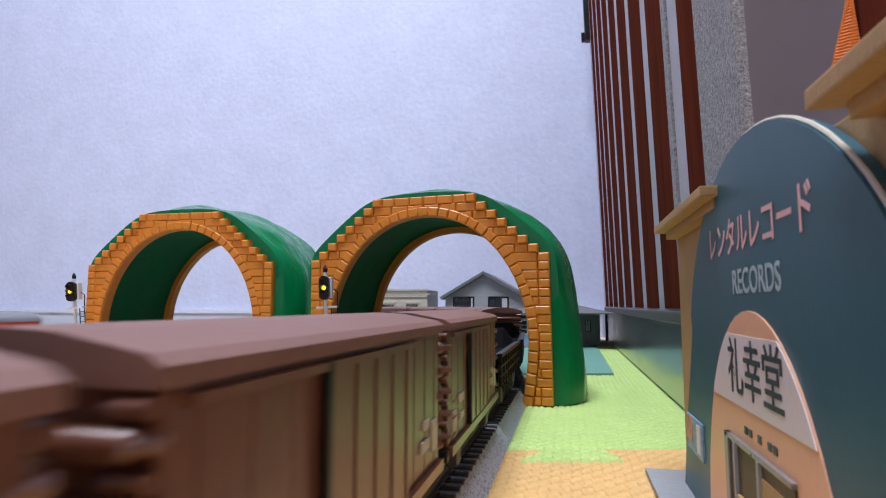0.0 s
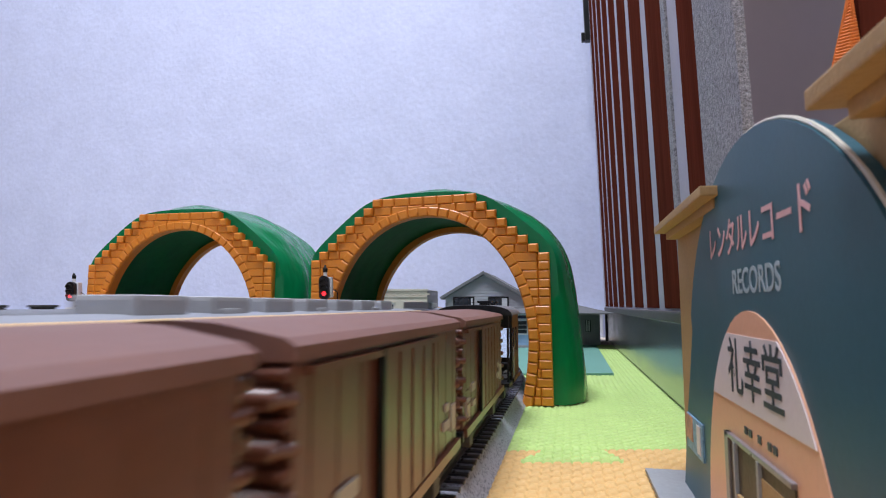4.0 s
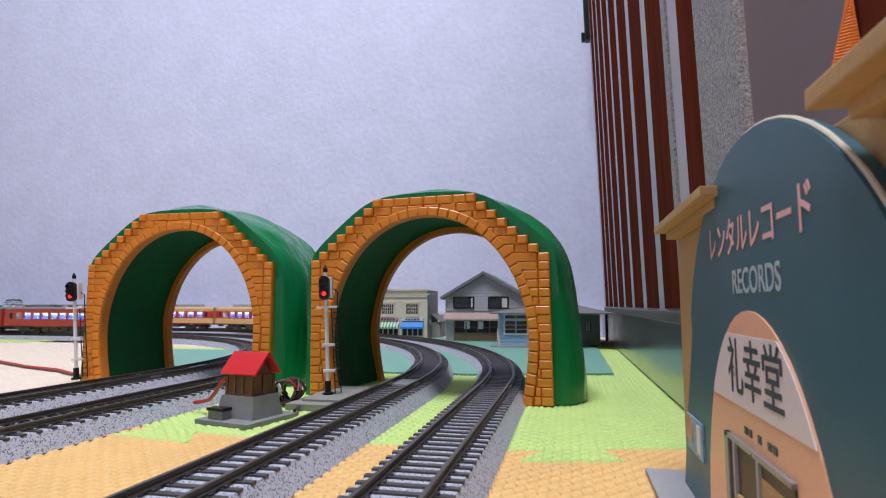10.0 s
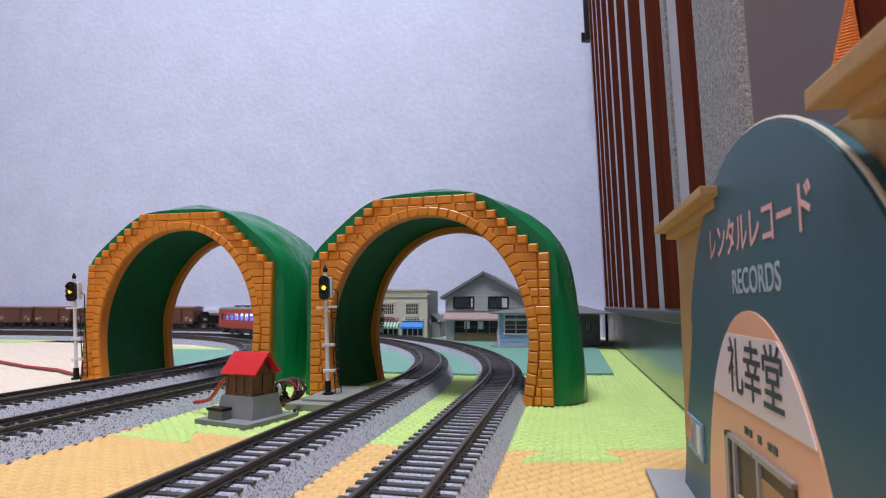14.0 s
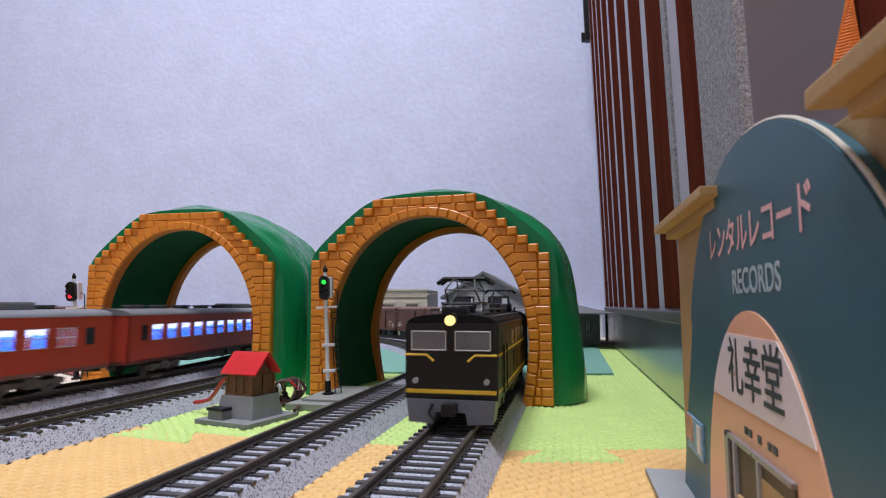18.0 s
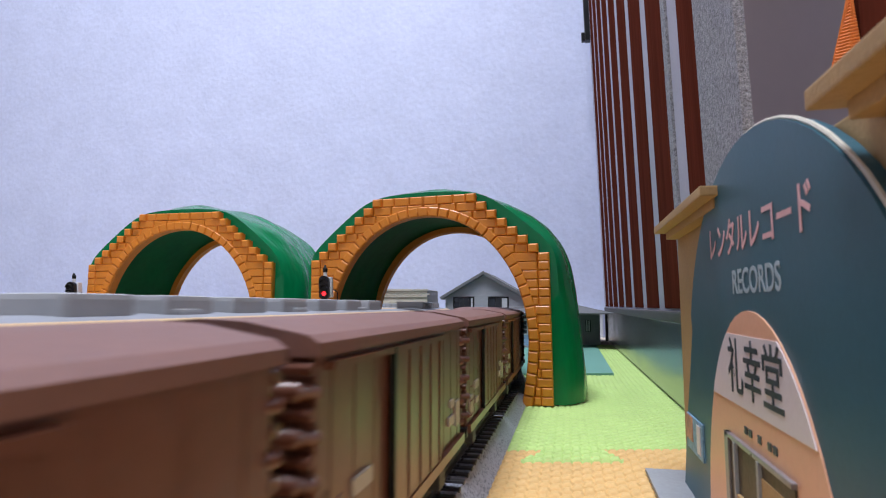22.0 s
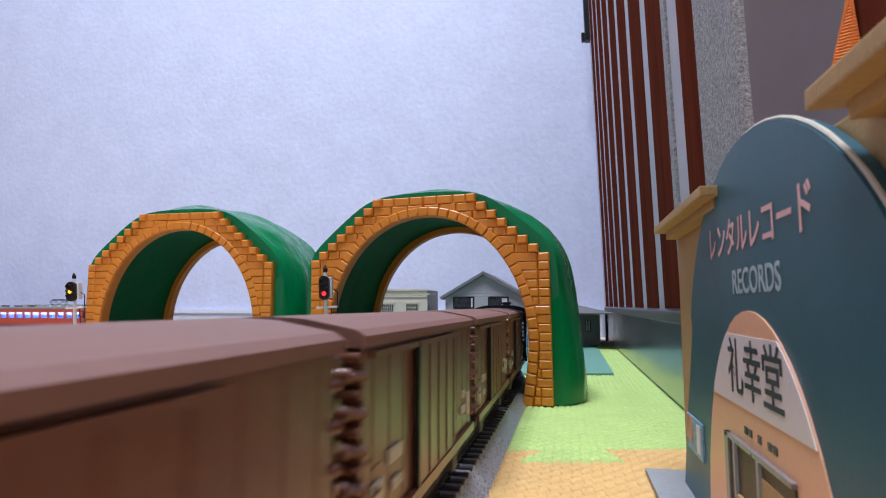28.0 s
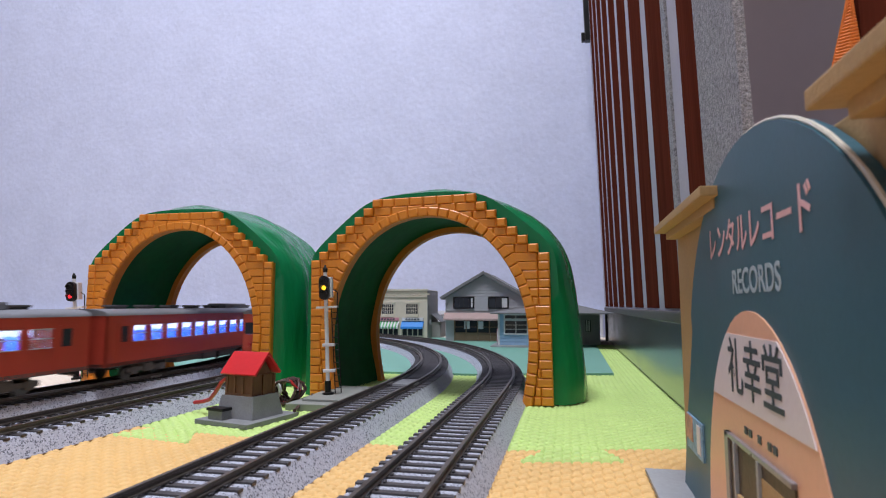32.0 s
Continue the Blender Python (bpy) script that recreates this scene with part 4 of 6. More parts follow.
def build_village():
    # tan two-storey shop row
    t = empty("shop_building", pose(-0.2290, 0.912, 0.0016, 0, 0, 0), "tan two-storey model shop with striped green and blue awnings", "model building", "model houses")
    x0, x1, H = -0.130, 0.0, 0.0800
    part("wall", boxes((x0, x1, 0.0, 0.075, 0.0, H)), [STONE_TAN], t)
    part("side_wall", boxes((x1, x1 + 0.0008, 0.001, 0.075, 0.0, H - 0.001)), STONE_SIDE, t)
    part("parapet", boxes((x0, x1 + 0.001, -0.0022, 0.002, H - 0.0015, H + 0.0015), (x0, x1, -0.0016, 0.001, H - 0.0120, H - 0.0105)), STONE_TAN, t)
    for i in range(11):
        for k in range(2):
            x = x0 + 0.006 + i * 0.0115 + (k * 0.0057)
            part("relief_brick", boxes((x, x + 0.0075, -0.0012, 0.0, H - 0.0052 - k * 0.0034, H - 0.0030 - k * 0.0034)), STONE_TAN, t)
    for c in (-0.112, -0.068, -0.026):
        framed_window(t, c - 0.0100, c + 0.0100, 0.0400, 0.0560, -0.0002, 6, 3, STONE_TAN, GLASS_DARK)
        part("lintel", boxes((c - 0.013, c + 0.013, -0.0018, 0.0, 0.0575, 0.0600)), STONE_TAN, t)
        part("window_box", boxes((c - 0.0110, c + 0.0110, -0.0028, 0.0, 0.0350, 0.0390)), STONE_TAN, t)
    for i, (c, sm, am) in enumerate(((-0.112, OFF_WHITE, AWN_BLUE), (-0.067, SIGN_PINK, AWN_GREEN), (-0.0245, OFF_WHITE, AWN_BLUE))):
        s = part("shop_sign", boxes((c - 0.0185, c + 0.0185, -0.0022, 0.0, 0.0290, 0.0340)), sm, t, "shop fascia with unreadable writing")
        for k in range(5):
            part("writing_bar", boxes((c - 0.0120 + k * 0.0050, c - 0.0085 + k * 0.0050, -0.0025, -0.0021, 0.0302, 0.0326)), DARK_INK, s)
        n = 14
        for k in range(n):
            bm = bmesh.new()
            xa, xb = c - 0.0190 + 0.038 * k / n, c - 0.0190 + 0.038 * (k + 1) / n
            vs = box(bm, xa, xb, -0.0085, 0.0, 0.0182, 0.0192)
            for v in vs:
                v.co.z += (v.co.y + 0.0085) * 1.05
            box(bm, xa, xb, -0.0088, -0.0082, 0.0158, 0.0192)
            part("awning_strip", bm, (OFF_WHITE if (k % 2 and am is AWN_GREEN) else am), t)
        part("shop_front", boxes((c - 0.0178, c + 0.0178, -0.0004, 0.0, 0.0020, 0.0170)), GLASS_DARK, t)
        for k in range(5):
            x = c - 0.0180 + k * 0.0090
            part("pillar", boxes((x - 0.0008, x + 0.0008, -0.0016, 0.0, 0.0, 0.0175)), STONE_TAN, t)
        part("stall_riser", boxes((c - 0.0180, c + 0.0180, -0.0012, 0.0, 0.0, 0.0045)), STONE_TAN, t)
    part("lean_to", boxes((0.0008, 0.0150, 0.030, 0.074, 0.0, 0.0260)), STONE_SIDE, t)
    bm = bmesh.new()
    prism(bm, [(-0.0005, 0.0400), (0.0185, 0.0255), (0.0185, 0.0270), (-0.0005, 0.0415)], 0.026, 0.076)
    part("lean_to_roof", bm, ROOF_SLATE, t)
    part("meter_box", boxes((0.0008, 0.0035, 0.012, 0.018, 0.022, 0.029)), GREY_PAINT, t)

    # grey gabled house
    t = empty("gabled_house", pose(-0.1245, 0.862, 0.0016), "grey clapboard two-storey gabled model house with pink awning", "model building", "model houses")
    W, HE, HR, D = 0.0625, 0.0670, 0.1030, 0.110
    bm = bmesh.new()
    prism(bm, [(-W, 0), (W, 0), (W, HE), (0, HR), (-W, HE)], 0.0, D)
    part("wall", bm, SIDING_GREY, t)
    z = 0.0465
    k = 0
    while z < HR - 0.006:
        hw = W if z + 0.0042 < HE else max(0.003, W * (HR - z - 0.0042) / (HR - HE))
        bm = bmesh.new()
        vs = box(bm, -hw, hw, -0.0012, 0.0, z, z + 0.0044)
        for v in vs:
            if v.co.y < -0.0005 and v.co.z > z + 0.002:
                v.co.y = -0.0004
        part("clapboard", bm, SIDING_GREY, t)
        z += 0.0044
    for sx in (-1, 1):
        bm = bmesh.new()
        L = math.hypot(W + 0.006, (HR - HE) * (W + 0.006) / W)
        a = math.atan2(HR - HE, W)
        box(bm, 0, L, -0.0075, D + 0.004, -0.0010, 0.0014)
        bmesh.ops.transform(bm, verts=bm.verts, matrix=Matrix.Translation((0, 0, HR + 0.0008)) @ Matrix.Rotation(a if sx > 0 else math.pi - a, 4, "Y"))
        part("roof_slope", bm, ROOF_SLATE, t, "slate grey roof sheet")
        bm = bmesh.new()
        box(bm, 0, L, -0.0085, -0.0070, -0.0032, 0.0010)
        bmesh.ops.transform(bm, verts=bm.verts, matrix=Matrix.Translation((0, 0, HR + 0.0008)) @ Matrix.Rotation(a if sx > 0 else math.pi - a, 4, "Y"))
        part("bargeboard", bm, ROOF_SLATE, t)
    framed_window(t, -0.0480, -0.0190, 0.0510, 0.0655, -0.0014, 4, 2, BLACK, GLASS_DARK)
    framed_window(t, 0.0060, 0.0340, 0.0510, 0.0655, -0.0014, 3, 1, BLACK, GLASS_DARK)
    part("curtain", boxes((0.0255, 0.0335, -0.0022, -0.0017, 0.0512, 0.0653)), OFF_WHITE, t)
    part("curtain", boxes((-0.0220, -0.0195, -0.0022, -0.0017, 0.0512, 0.0653)), OFF_WHITE, t)
    bm = bmesh.new()
    vs = box(bm, -W - 0.001, W + 0.001, -0.012, 0.0, 0.0330, 0.0342)
    for v in vs:
        v.co.z += (v.co.y + 0.012) * 0.75
    part("awning", bm, AWN_PINK, t, "dusty pink awning")
    part("awning_valance", boxes((-W - 0.001, W + 0.001, -0.0125, -0.0117, 0.0315, 0.0342)), AWN_PINK, t)
    part("shop_front", boxes((-0.0470, W - 0.002, -0.0005, 0.0, 0.0130, 0.0330)), GLASS_DARK, t)
    for i in range(7):
        x = -0.0480 + i * 0.0180
        part("post", boxes((x - 0.0009, x + 0.0009, -0.0018, 0.0, 0.0, 0.0335)), BROWN_FRAME, t)
    for i in range(6):
        part("panel", boxes((-0.0468 + i * 0.018, -0.0312 + i * 0.018, -0.0014, 0.0, 0.0010, 0.0130)), BROWN_FRAME, t)
    part("door_rail", boxes((-0.048, W, -0.0016, 0.0, 0.0210, 0.0218)), BROWN_FRAME, t)
    for x in (-0.033, -0.012):
        part("notice", boxes((x, x + 0.0085, -0.0018, -0.0012, 0.0185, 0.0300)), OFF_WHITE, t)

    # vending machine beside the house
    t = empty("vending_machine", pose(-0.1015, 0.842, 0.0016), "small pink and white vending machine by the grey house", "vending machine")
    part("cabinet", boxes((-0.0035, 0.0035, 0.0, 0.006, 0.0, 0.0200), bevel=0.0004), SIGN_PINK, t)
    part("front_panel", boxes((-0.0028, 0.0028, -0.0004, 0.0004, 0.0030, 0.0170)), OFF_WHITE, t)

    # blue single-storey office with a dark wing
    t = empty("blue_cottage", pose(-0.0915, 0.756, 0.0016), "light blue clapboard cottage with grey hipped roof and dark wing", "model building", "model houses")
    part("base_slab", boxes((-0.010, 0.085, -0.014, 0.10, 0.0, 0.0020)), GREY_PAINT, t)
    part("wall", boxes((0.0, 0.075, 0.0, 0.090, 0.0020, 0.0430)), SIDING_BLUE, t)
    for i in range(9):
        bm = bmesh.new()
        vs = box(bm, -0.0002, 0.0475, -0.0010, 0.0, 0.0025 + i * 0.0045, 0.0070 + i * 0.0045)
        for v in vs:
            if v.co.y < -0.0005 and v.co.z > 0.004 + i * 0.0045:
                v.co.y = -0.0003
        part("clapboard", bm, SIDING_BLUE, t)
    framed_window(t, 0.0085, 0.0370, 0.0175, 0.0340, -0.0012, 2, 3, OFF_WHITE, GLASS_DARK)
    framed_window(t, 0.0085, 0.0370, 0.0370, 0.0412, -0.0012, 2, 1, OFF_WHITE, GLASS_DARK)
    part("corner_board", boxes((-0.0012, 0.0012, -0.0016, 0.0012, 0.0020, 0.0430)), OFF_WHITE, t)
    part("corner_board", boxes((0.0460, 0.0482, -0.0016, 0.0012, 0.0020, 0.0430)), OFF_WHITE, t)
    part("doorway", boxes((0.0495, 0.0640, -0.0010, 0.0, 0.0020, 0.0330)), DARK_INK, t, "dark doorway")
    part("porch_canopy", boxes((0.0420, 0.0780, -0.0140, 0.0, 0.0345, 0.0360)), ROOF_SLATE, t)
    part("wing", boxes((0.0750, 0.1330, 0.060, 0.185, 0.0, 0.0470)), DARK_SIDING, t, "dark grey wing")
    bm = bmesh.new()
    a = [bm.verts.new(p) for p in ((-0.010, -0.012, 0.0430), (0.146, -0.012, 0.0430), (0.146, 0.197, 0.0430), (-0.010, 0.197, 0.0430), (-0.010, -0.012, 0.0448), (0.146, -0.012, 0.0448), (0.146, 0.197, 0.0448), (-0.010, 0.197, 0.0448), (0.050, 0.070, 0.0590), (0.086, 0.110, 0.0590))]
    for q in ((0, 1, 2, 3), (0, 1, 5, 4), (1, 2, 6, 5), (2, 3, 7, 6), (3, 0, 4, 7), (4, 5, 9, 8), (5, 6, 9), (6, 7, 8, 9), (7, 4, 8)):
        bm.faces.new([a[i] for i in q])
    part("roof", bm, ROOF_SLATE, t, "slate grey hipped roof")
    for x in (0.101, 0.117):
        w = part("window", boxes((x - 0.0035, x + 0.0035, 0.0588, 0.0600, 0.018, 0.034)), GLASS_DARK, t)
        for k in range(2):
            part("glazing_bar", boxes((x - 0.0025 + k * 0.003, x - 0.0010 + k * 0.003, 0.0583, 0.0589, 0.0185, 0.0335)), OFF_WHITE, w)


GLASS_CREW = mat("crew_window_glass", (0.16, 0.16, 0.18), 0.12, vary=0.1, bump=0.0)


# ---- trains: local y runs forward, z = 0 is the rail top ----
GLASS = mat("train_glass", (0.5, 0.55, 0.65), 0.05, vary=0.02, bump=0.0)
GLASS.node_tree.nodes["Principled BSDF"].inputs["Alpha"].default_value = 0.22


def wheel_mesh(r=0.0052):
    bm = bmesh.new()
    disc(bm, (0, 0, 0), (1, 0, 0), r, 0.0018, 18)
    disc(bm, (0, 0, 0), (1, 0, 0), r * 1.13, 0.0006, 18)
    disc(bm, (0.001, 0, 0), (1, 0, 0), r * 0.45, 0.0012, 10)
    return mesh_of("wheel", bm, STEEL)


WHEEL = wheel_mesh()


def add_wheels(parent, ys, r=0.0052):
    for y in ys:
        for sx in (-1, 1):
            piece("wheel", WHEEL, parent, Matrix.Translation((sx * 0.0083, y, r)) @ Matrix.Diagonal((sx, 1, 1, 1)))


def add_bogies(top, y):
    for c in (-y, y):
        bm = bmesh.new()
        for sx in (-1, 1):
            box(bm, sx * 0.0128 - 0.0012, sx * 0.0128 + 0.0012, c - 0.0195, c + 0.0195, 0.0045, 0.0072, bevel=0.0004)
            for k in (-1, 1):
                box(bm, sx * 0.0135 - 0.0014, sx * 0.0135 + 0.0014, c + k * 0.014 - 0.0028, c + k * 0.014 + 0.0028, 0.0032, 0.0078, bevel=0.0004)
            box(bm, sx * 0.0135 - 0.0012, sx * 0.0135 + 0.0012, c - 0.0045, c + 0.0045, 0.0036, 0.0088, bevel=0.0004)
        box(bm, -0.012, 0.012, c - 0.004, c + 0.004, 0.005, 0.010)
        b = part("bogie", bm, UNDER, top, "grey bogie frame")
        add_wheels(b, (c - 0.014, c + 0.014))


def roof_outline(w, z0, z1, n=14, inset=0.0):
    out = []
    for i in range(n + 1):
        a = math.pi * i / n
        k = abs(math.cos(a)) ** 0.75 * (1 if math.cos(a) >= 0 else -1)
        out.append(((w - inset) * k, z0 + (z1 - z0 - inset * 0.3) * math.sin(a) ** 0.85))
    return out


def passenger_car(name, label, group, scheme, length, cab=0, pantograph=0.0, lit=True, vents="boxes", lights=None):
    """A railcar. cab: 1 a driving end at +y, -1 at -y. Colours by scheme: lower wall, window band, upper wall, end wall."""
    low, band, up, sill_c, end_c = scheme
    W, H0, HS, HW0, HW1, HE, HR = 0.0178, 0.0100, 0.0125, 0.0232, 0.0335, 0.0385, 0.0452
    HE, HR = (0.0380, 0.0434) if low is CREAM else (0.0392, 0.0432)
    half = length / 2 - 0.003
    top = empty(name, pose(0, 0, 0), label, "railcar", group)
    ww, gap = (0.0118, 0.0065) if low is CREAM else (0.0126, 0.0046)
    doors = [half - 0.0150, -half + 0.0150]
    lo, hi = -half + 0.0235, half - 0.0235
    if cab == 0 and low is CREAM:
        doors, hi = doors[1:], half - 0.0070
    n = int((hi - lo + gap) / (ww + gap))
    gap += (hi - lo - (n * (ww + gap) - gap)) / max(1, n - 1)
    y0 = lo
    wins = [(y0 + i * (ww + gap), y0 + i * (ww + gap) + ww) for i in range(n)]
    mats = [low, band, up, sill_c, end_c]
    for sx in (-1, 1):
        bm = bmesh.new()
        a, b = (W - 0.0012, W) if sx > 0 else (-W, -W + 0.0012)
        box(bm, a, b, -half, half, HS, HW0 - 0.0016, mi=0)
        box(bm, a, b, -half, half, H0, HS, mi=3)
        box(bm, a, b, -half, half, HW1 + 0.0012, HE, mi=2)
        box(bm, a, b, -half, half, HW0 - 0.0016, HW0, mi=1)
        box(bm, a, b, -half, half, HW1, HW1 + 0.0012, mi=1)
        edges = [-half] + [v for w in wins for v in w] + [half]
        cabs = () if low is not CREAM else ((1, -1) if cab == 2 else ((cab,) if cab else ()))
        for e0, e1 in zip(edges[::2], edges[1::2]):
            box(bm, a, b, e0, e1, HW0, HW1, mi=1)
        side = part("side_wall", bm, mats, top)
        gm = boxes((a + 0.0003, b - 0.0003, 0, ww, HW0, HW1))
        pane = mesh_of("window_pane", gm, GLASS)
        fr = mesh_of("window_frame", boxes((b - 0.0001 if sx > 0 else a - 0.0003, b + 0.0003 if sx > 0 else a + 0.0001, 0, ww, (HW0 + HW1) / 2 - 0.0003, (HW0 + HW1) / 2 + 0.0003),
                                             (b - 0.0001 if sx > 0 else a - 0.0003, b + 0.0003 if sx > 0 else a + 0.0001, 0, ww, HW0, HW0 + 0.0005),
                                             (b - 0.0001 if sx > 0 else a - 0.0003, b + 0.0003 if sx > 0 else a + 0.0001, 0, ww, HW1 - 0.0005, HW1)), VENT_GREY)
        for w0, w1 in wins:
            p = piece("window_pane", pane, side, Matrix.Translation((0, w0, 0)))
            piece("window_frame", fr, side, Matrix.Translation((0, w0, 0)))
        for e in cabs:
            q = sorted((e * (half + 0.0001), e * (half - 0.0090)))
            xa, xb = sorted((sx * (W - 0.0004), sx * (W + 0.0003)))
            cs = part("cab_side", boxes((xa, xb, q[0], q[1], HS, HE - 0.0002)), CREAM, side, "cream cab side")
            q = sorted((e * (half - 0.0012), e * (half - 0.0066)))
            xa, xb = sorted((sx * W, sx * (W + 0.0006)))
            part("crew_window", boxes((xa, xb, q[0], q[1], HW0 + 0.0012, HW1)), GLASS_CREW, cs)
        for d in doors:
            bm = bmesh.new()
            xo = b + 0.0003 if sx > 0 else a - 0.0003
            xi = b - 0.0002 if sx > 0 else a + 0.0002
            box(bm, min(xo, xi), max(xo, xi), d - 0.0058, d + 0.0058, HS, HW0 - 0.0016)
            box(bm, min(xo, xi), max(xo, xi), d - 0.0058, d + 0.0058, HW0 - 0.0016, HW1 + 0.0012, mi=1)
            dr = part("door", bm, [low, band], side)
            box_m = boxes((min(xo, xi) + (0.0002 if sx > 0 else -0.0002), max(xo, xi) + (0.0002 if sx > 0 else -0.0002), d - 0.0030, d + 0.0030, HW0 + 0.0005, HW1 - 0.0005))
            part("door_window", box_m, GLASS_DARK, dr)
    bm = bmesh.new()
    box(bm, -W, W, -half, half, H0 - 0.0003, H0 + 0.0018)
    part("floor", bm, UNDER, top)
    bm = bmesh.new()
    out = roof_outline(W + 0.0002, HE, HR)
    prism(bm, out, -half - 0.0004, half + 0.0004)
    part("roof", bm, ROOF_GREY if low is CREAM else ROOF_MID, top, "grey roof", smooth=True)
    if scheme[0] is CREAM:
        for sx in (-1, 1):
            bm = bmesh.new()
            prism(bm, [(sx * (W + 0.0004), HE - 0.0002), (sx * (W + 0.0003), HE + 0.0012), (sx * (W - 0.0012), HE + 0.0036), (sx * (W - 0.0035), HE + 0.0044), (sx * (W - 0.0035), HE)], -half, half)
            part("cornice", bm, CREAM, top, "cream roof shoulder")
    # interior
    bm = boxes((-W + 0.0014, W - 0.0014, -half + 0.004, half - 0.004, HE - 0.0016, HE - 0.0006))
    part("interior_ceiling", bm, LINER, top)
    if lit:
        part("interior_light", boxes((-0.010, 0.010, -half + 0.02, half - 0.02, HE - 0.0026, HE - 0.0019)), CABIN_LIGHT, top, "bluish white strip light")
    bm = bmesh.new()
    for w0, w1 in wins:
        c = (w0 + w1) / 2
        for sx in (-1, 1):
            box(bm, sx * 0.0095 - 0.0058, sx * 0.0095 + 0.0058, c - 0.0075, c - 0.0055, H0 + 0.0015, 0.0295)
            box(bm, sx * 0.0095 - 0.0058, sx * 0.0095 + 0.0058, c - 0.0055, c + 0.0045, H0 + 0.0015, 0.0205)
    part("seats", bm, SEAT_BLUE, top, "blue seats")
    # Added white board; catches the strip light so the upper windows look white.
    part("window_bounce_board", boxes((-0.0010, 0.0010, -half + 0.02, half - 0.02, 0.0285, HE - 0.0030)), LINER, top, "added white board along the car that brightens the windows")
    # ends
    for e in (-1, 1):
        bm = bmesh.new()
        y_in, y_out = e * (half - 0.0015), e * half
        ya, yb = min(y_in, y_out), max(y_in, y_out)
        if cab == e or cab == 2:
            box(bm, -W, W, ya, yb, H0, HS, mi=3)
            box(bm, -W, W, ya, yb, HS, HW0 - 0.0010, mi=0)
            box(bm, -W, W, ya, yb, HW0 - 0.0010, HW0 + 0.0018, mi=1)
            box(bm, -W, W, ya, yb, HW1 - 0.0002, HW1 + 0.0028, mi=1)
            box(bm, -W, W, ya, yb, HW1 + 0.0028, HE, mi=2)
            for x0, x1 in ((-W, -W + 0.0014), (-0.0052, -0.0038), (0.0038, 0.0052), (W - 0.0014, W)):
                box(bm, x0, x1, ya, yb, HW0 + 0.0018, HW1 - 0.0002, mi=0)
            prism(bm, roof_outline(W, HE, HR), ya, yb, mi=2)
            if low is CREAM:
                cap = bmesh.new()
                rings = []
                for k in range(7):
                    f = k / 6
                    oy = e * (half - 0.0050 + 0.0058 * math.sin(f * math.pi / 2))
                    sc = 1.015 - 0.30 * (1 - math.cos(f * math.pi / 2)) ** 1.6
                    rings.append([cap.verts.new((x * (0.5 + 0.5 * sc), oy, HE - 0.0008 + (z - HE + 0.0012) * sc * 1.04)) for x, z in roof_outline(W + 0.0004, HE, HR)])
                for A, B in zip(rings[:-1], rings[1:]):
                    for k in range(len(A)):
                        cap.faces.new((A[k], A[(k + 1) % len(A)], B[(k + 1) % len(A)], B[k]))
                cap.faces.new(rings[-1])
                cap.faces.new(rings[0][::-1])
                part("cab_roof", cap, CREAM, top, "domed cream cab roof", smooth=True)
            face = part("cab_front", bm, mats, top, "driving cab front")
            yf = e * half
            for x0, x1 in ((-W + 0.0014, -0.0052), (0.0052, W - 0.0014)):
                part("windscreen", boxes((x0, x1, yf - 0.0009, yf - 0.0003, HW0 + 0.0022, HW1)), GLASS_CREW if low is CREAM else GLASS_DARK, face)
            bm = boxes((-0.0038, 0.0038, yf - 0.0006, yf + 0.0006, HS - 0.001, HW0 + 0.0030), (-0.0038, -0.0026, yf - 0.0006, yf + 0.0006, HW0 + 0.003, HW1 + 0.0012), (0.0026, 0.0038, yf - 0.0006, yf + 0.0006, HW0 + 0.003, HW1 + 0.0012), (-0.0038, 0.0038, yf - 0.0006, yf + 0.0006, HW1, HW1 + 0.0014))
            part("gangway_door", bm, low, face)
            if low is CREAM:
                for x in (-0.0046, 0.0046):
                    q = sorted((yf - e * 0.0005, yf + e * 0.0017))
                    part("gangway_frame", boxes((x - 0.0008, x + 0.0008, q[0], q[1], HS - 0.0005, HW1 + 0.0024), bevel=0.0003), UNDER, face, "dark gangway frame")
                q = sorted((yf - e * 0.0005, yf + e * 0.0013))
                part("gangway_frame", boxes((-0.0038, 0.0038, q[0], q[1], HW1 + 0.0013, HW1 + 0.0024)), UNDER, face)
                part("step_plate", boxes((-0.0038, 0.0038, q[0], q[1], HS - 0.0015, HS + 0.0022)), VENT_GREY, face)
            part("door_window", boxes((-0.0026, 0.0026, yf - 0.0004, yf + 0.0002, HW0 + 0.003, HW1)), GLASS_DARK, face)
            yy = (yf, yf + e * 0.0014)
            for x in ((-0.0118, 0.0118) if low is CREAM else (-0.0045, 0.0045)):
                bm = bmesh.new()
                zz = 0.0378 if low is CREAM else 0.0395
                disc(bm, (x, yf + e * 0.0006, zz), (0, 1, 0), 0.0022, 0.0016, 14)
                part("headlight", bm, (LAMP_WHITE if lights == "head" else GLASS_DARK), face, "lit white headlight" if lights == "head" else "")
            for x in (-0.0128, 0.0128):
                bm = bmesh.new()
                disc(bm, (x, yf + e * 0.0005, 0.0185), (0, 1, 0), 0.0013, 0.0014, 12)
                part("tail_lamp", bm, LAMP_RED if lights == "tail" else RED, face)
                part("buffer_step", boxes((x - 0.0025, x + 0.0025, min(yy), max(yy), 0.0150, 0.0162)), low, face)
            part("route_box", boxes((-0.0048, 0.0048, min(yy), max(yy), 0.0362, 0.0392), bevel=0.0003), DARK_INK, face)
            ys = sorted((e * (half + 0.0002), e * (half - 0.006)))
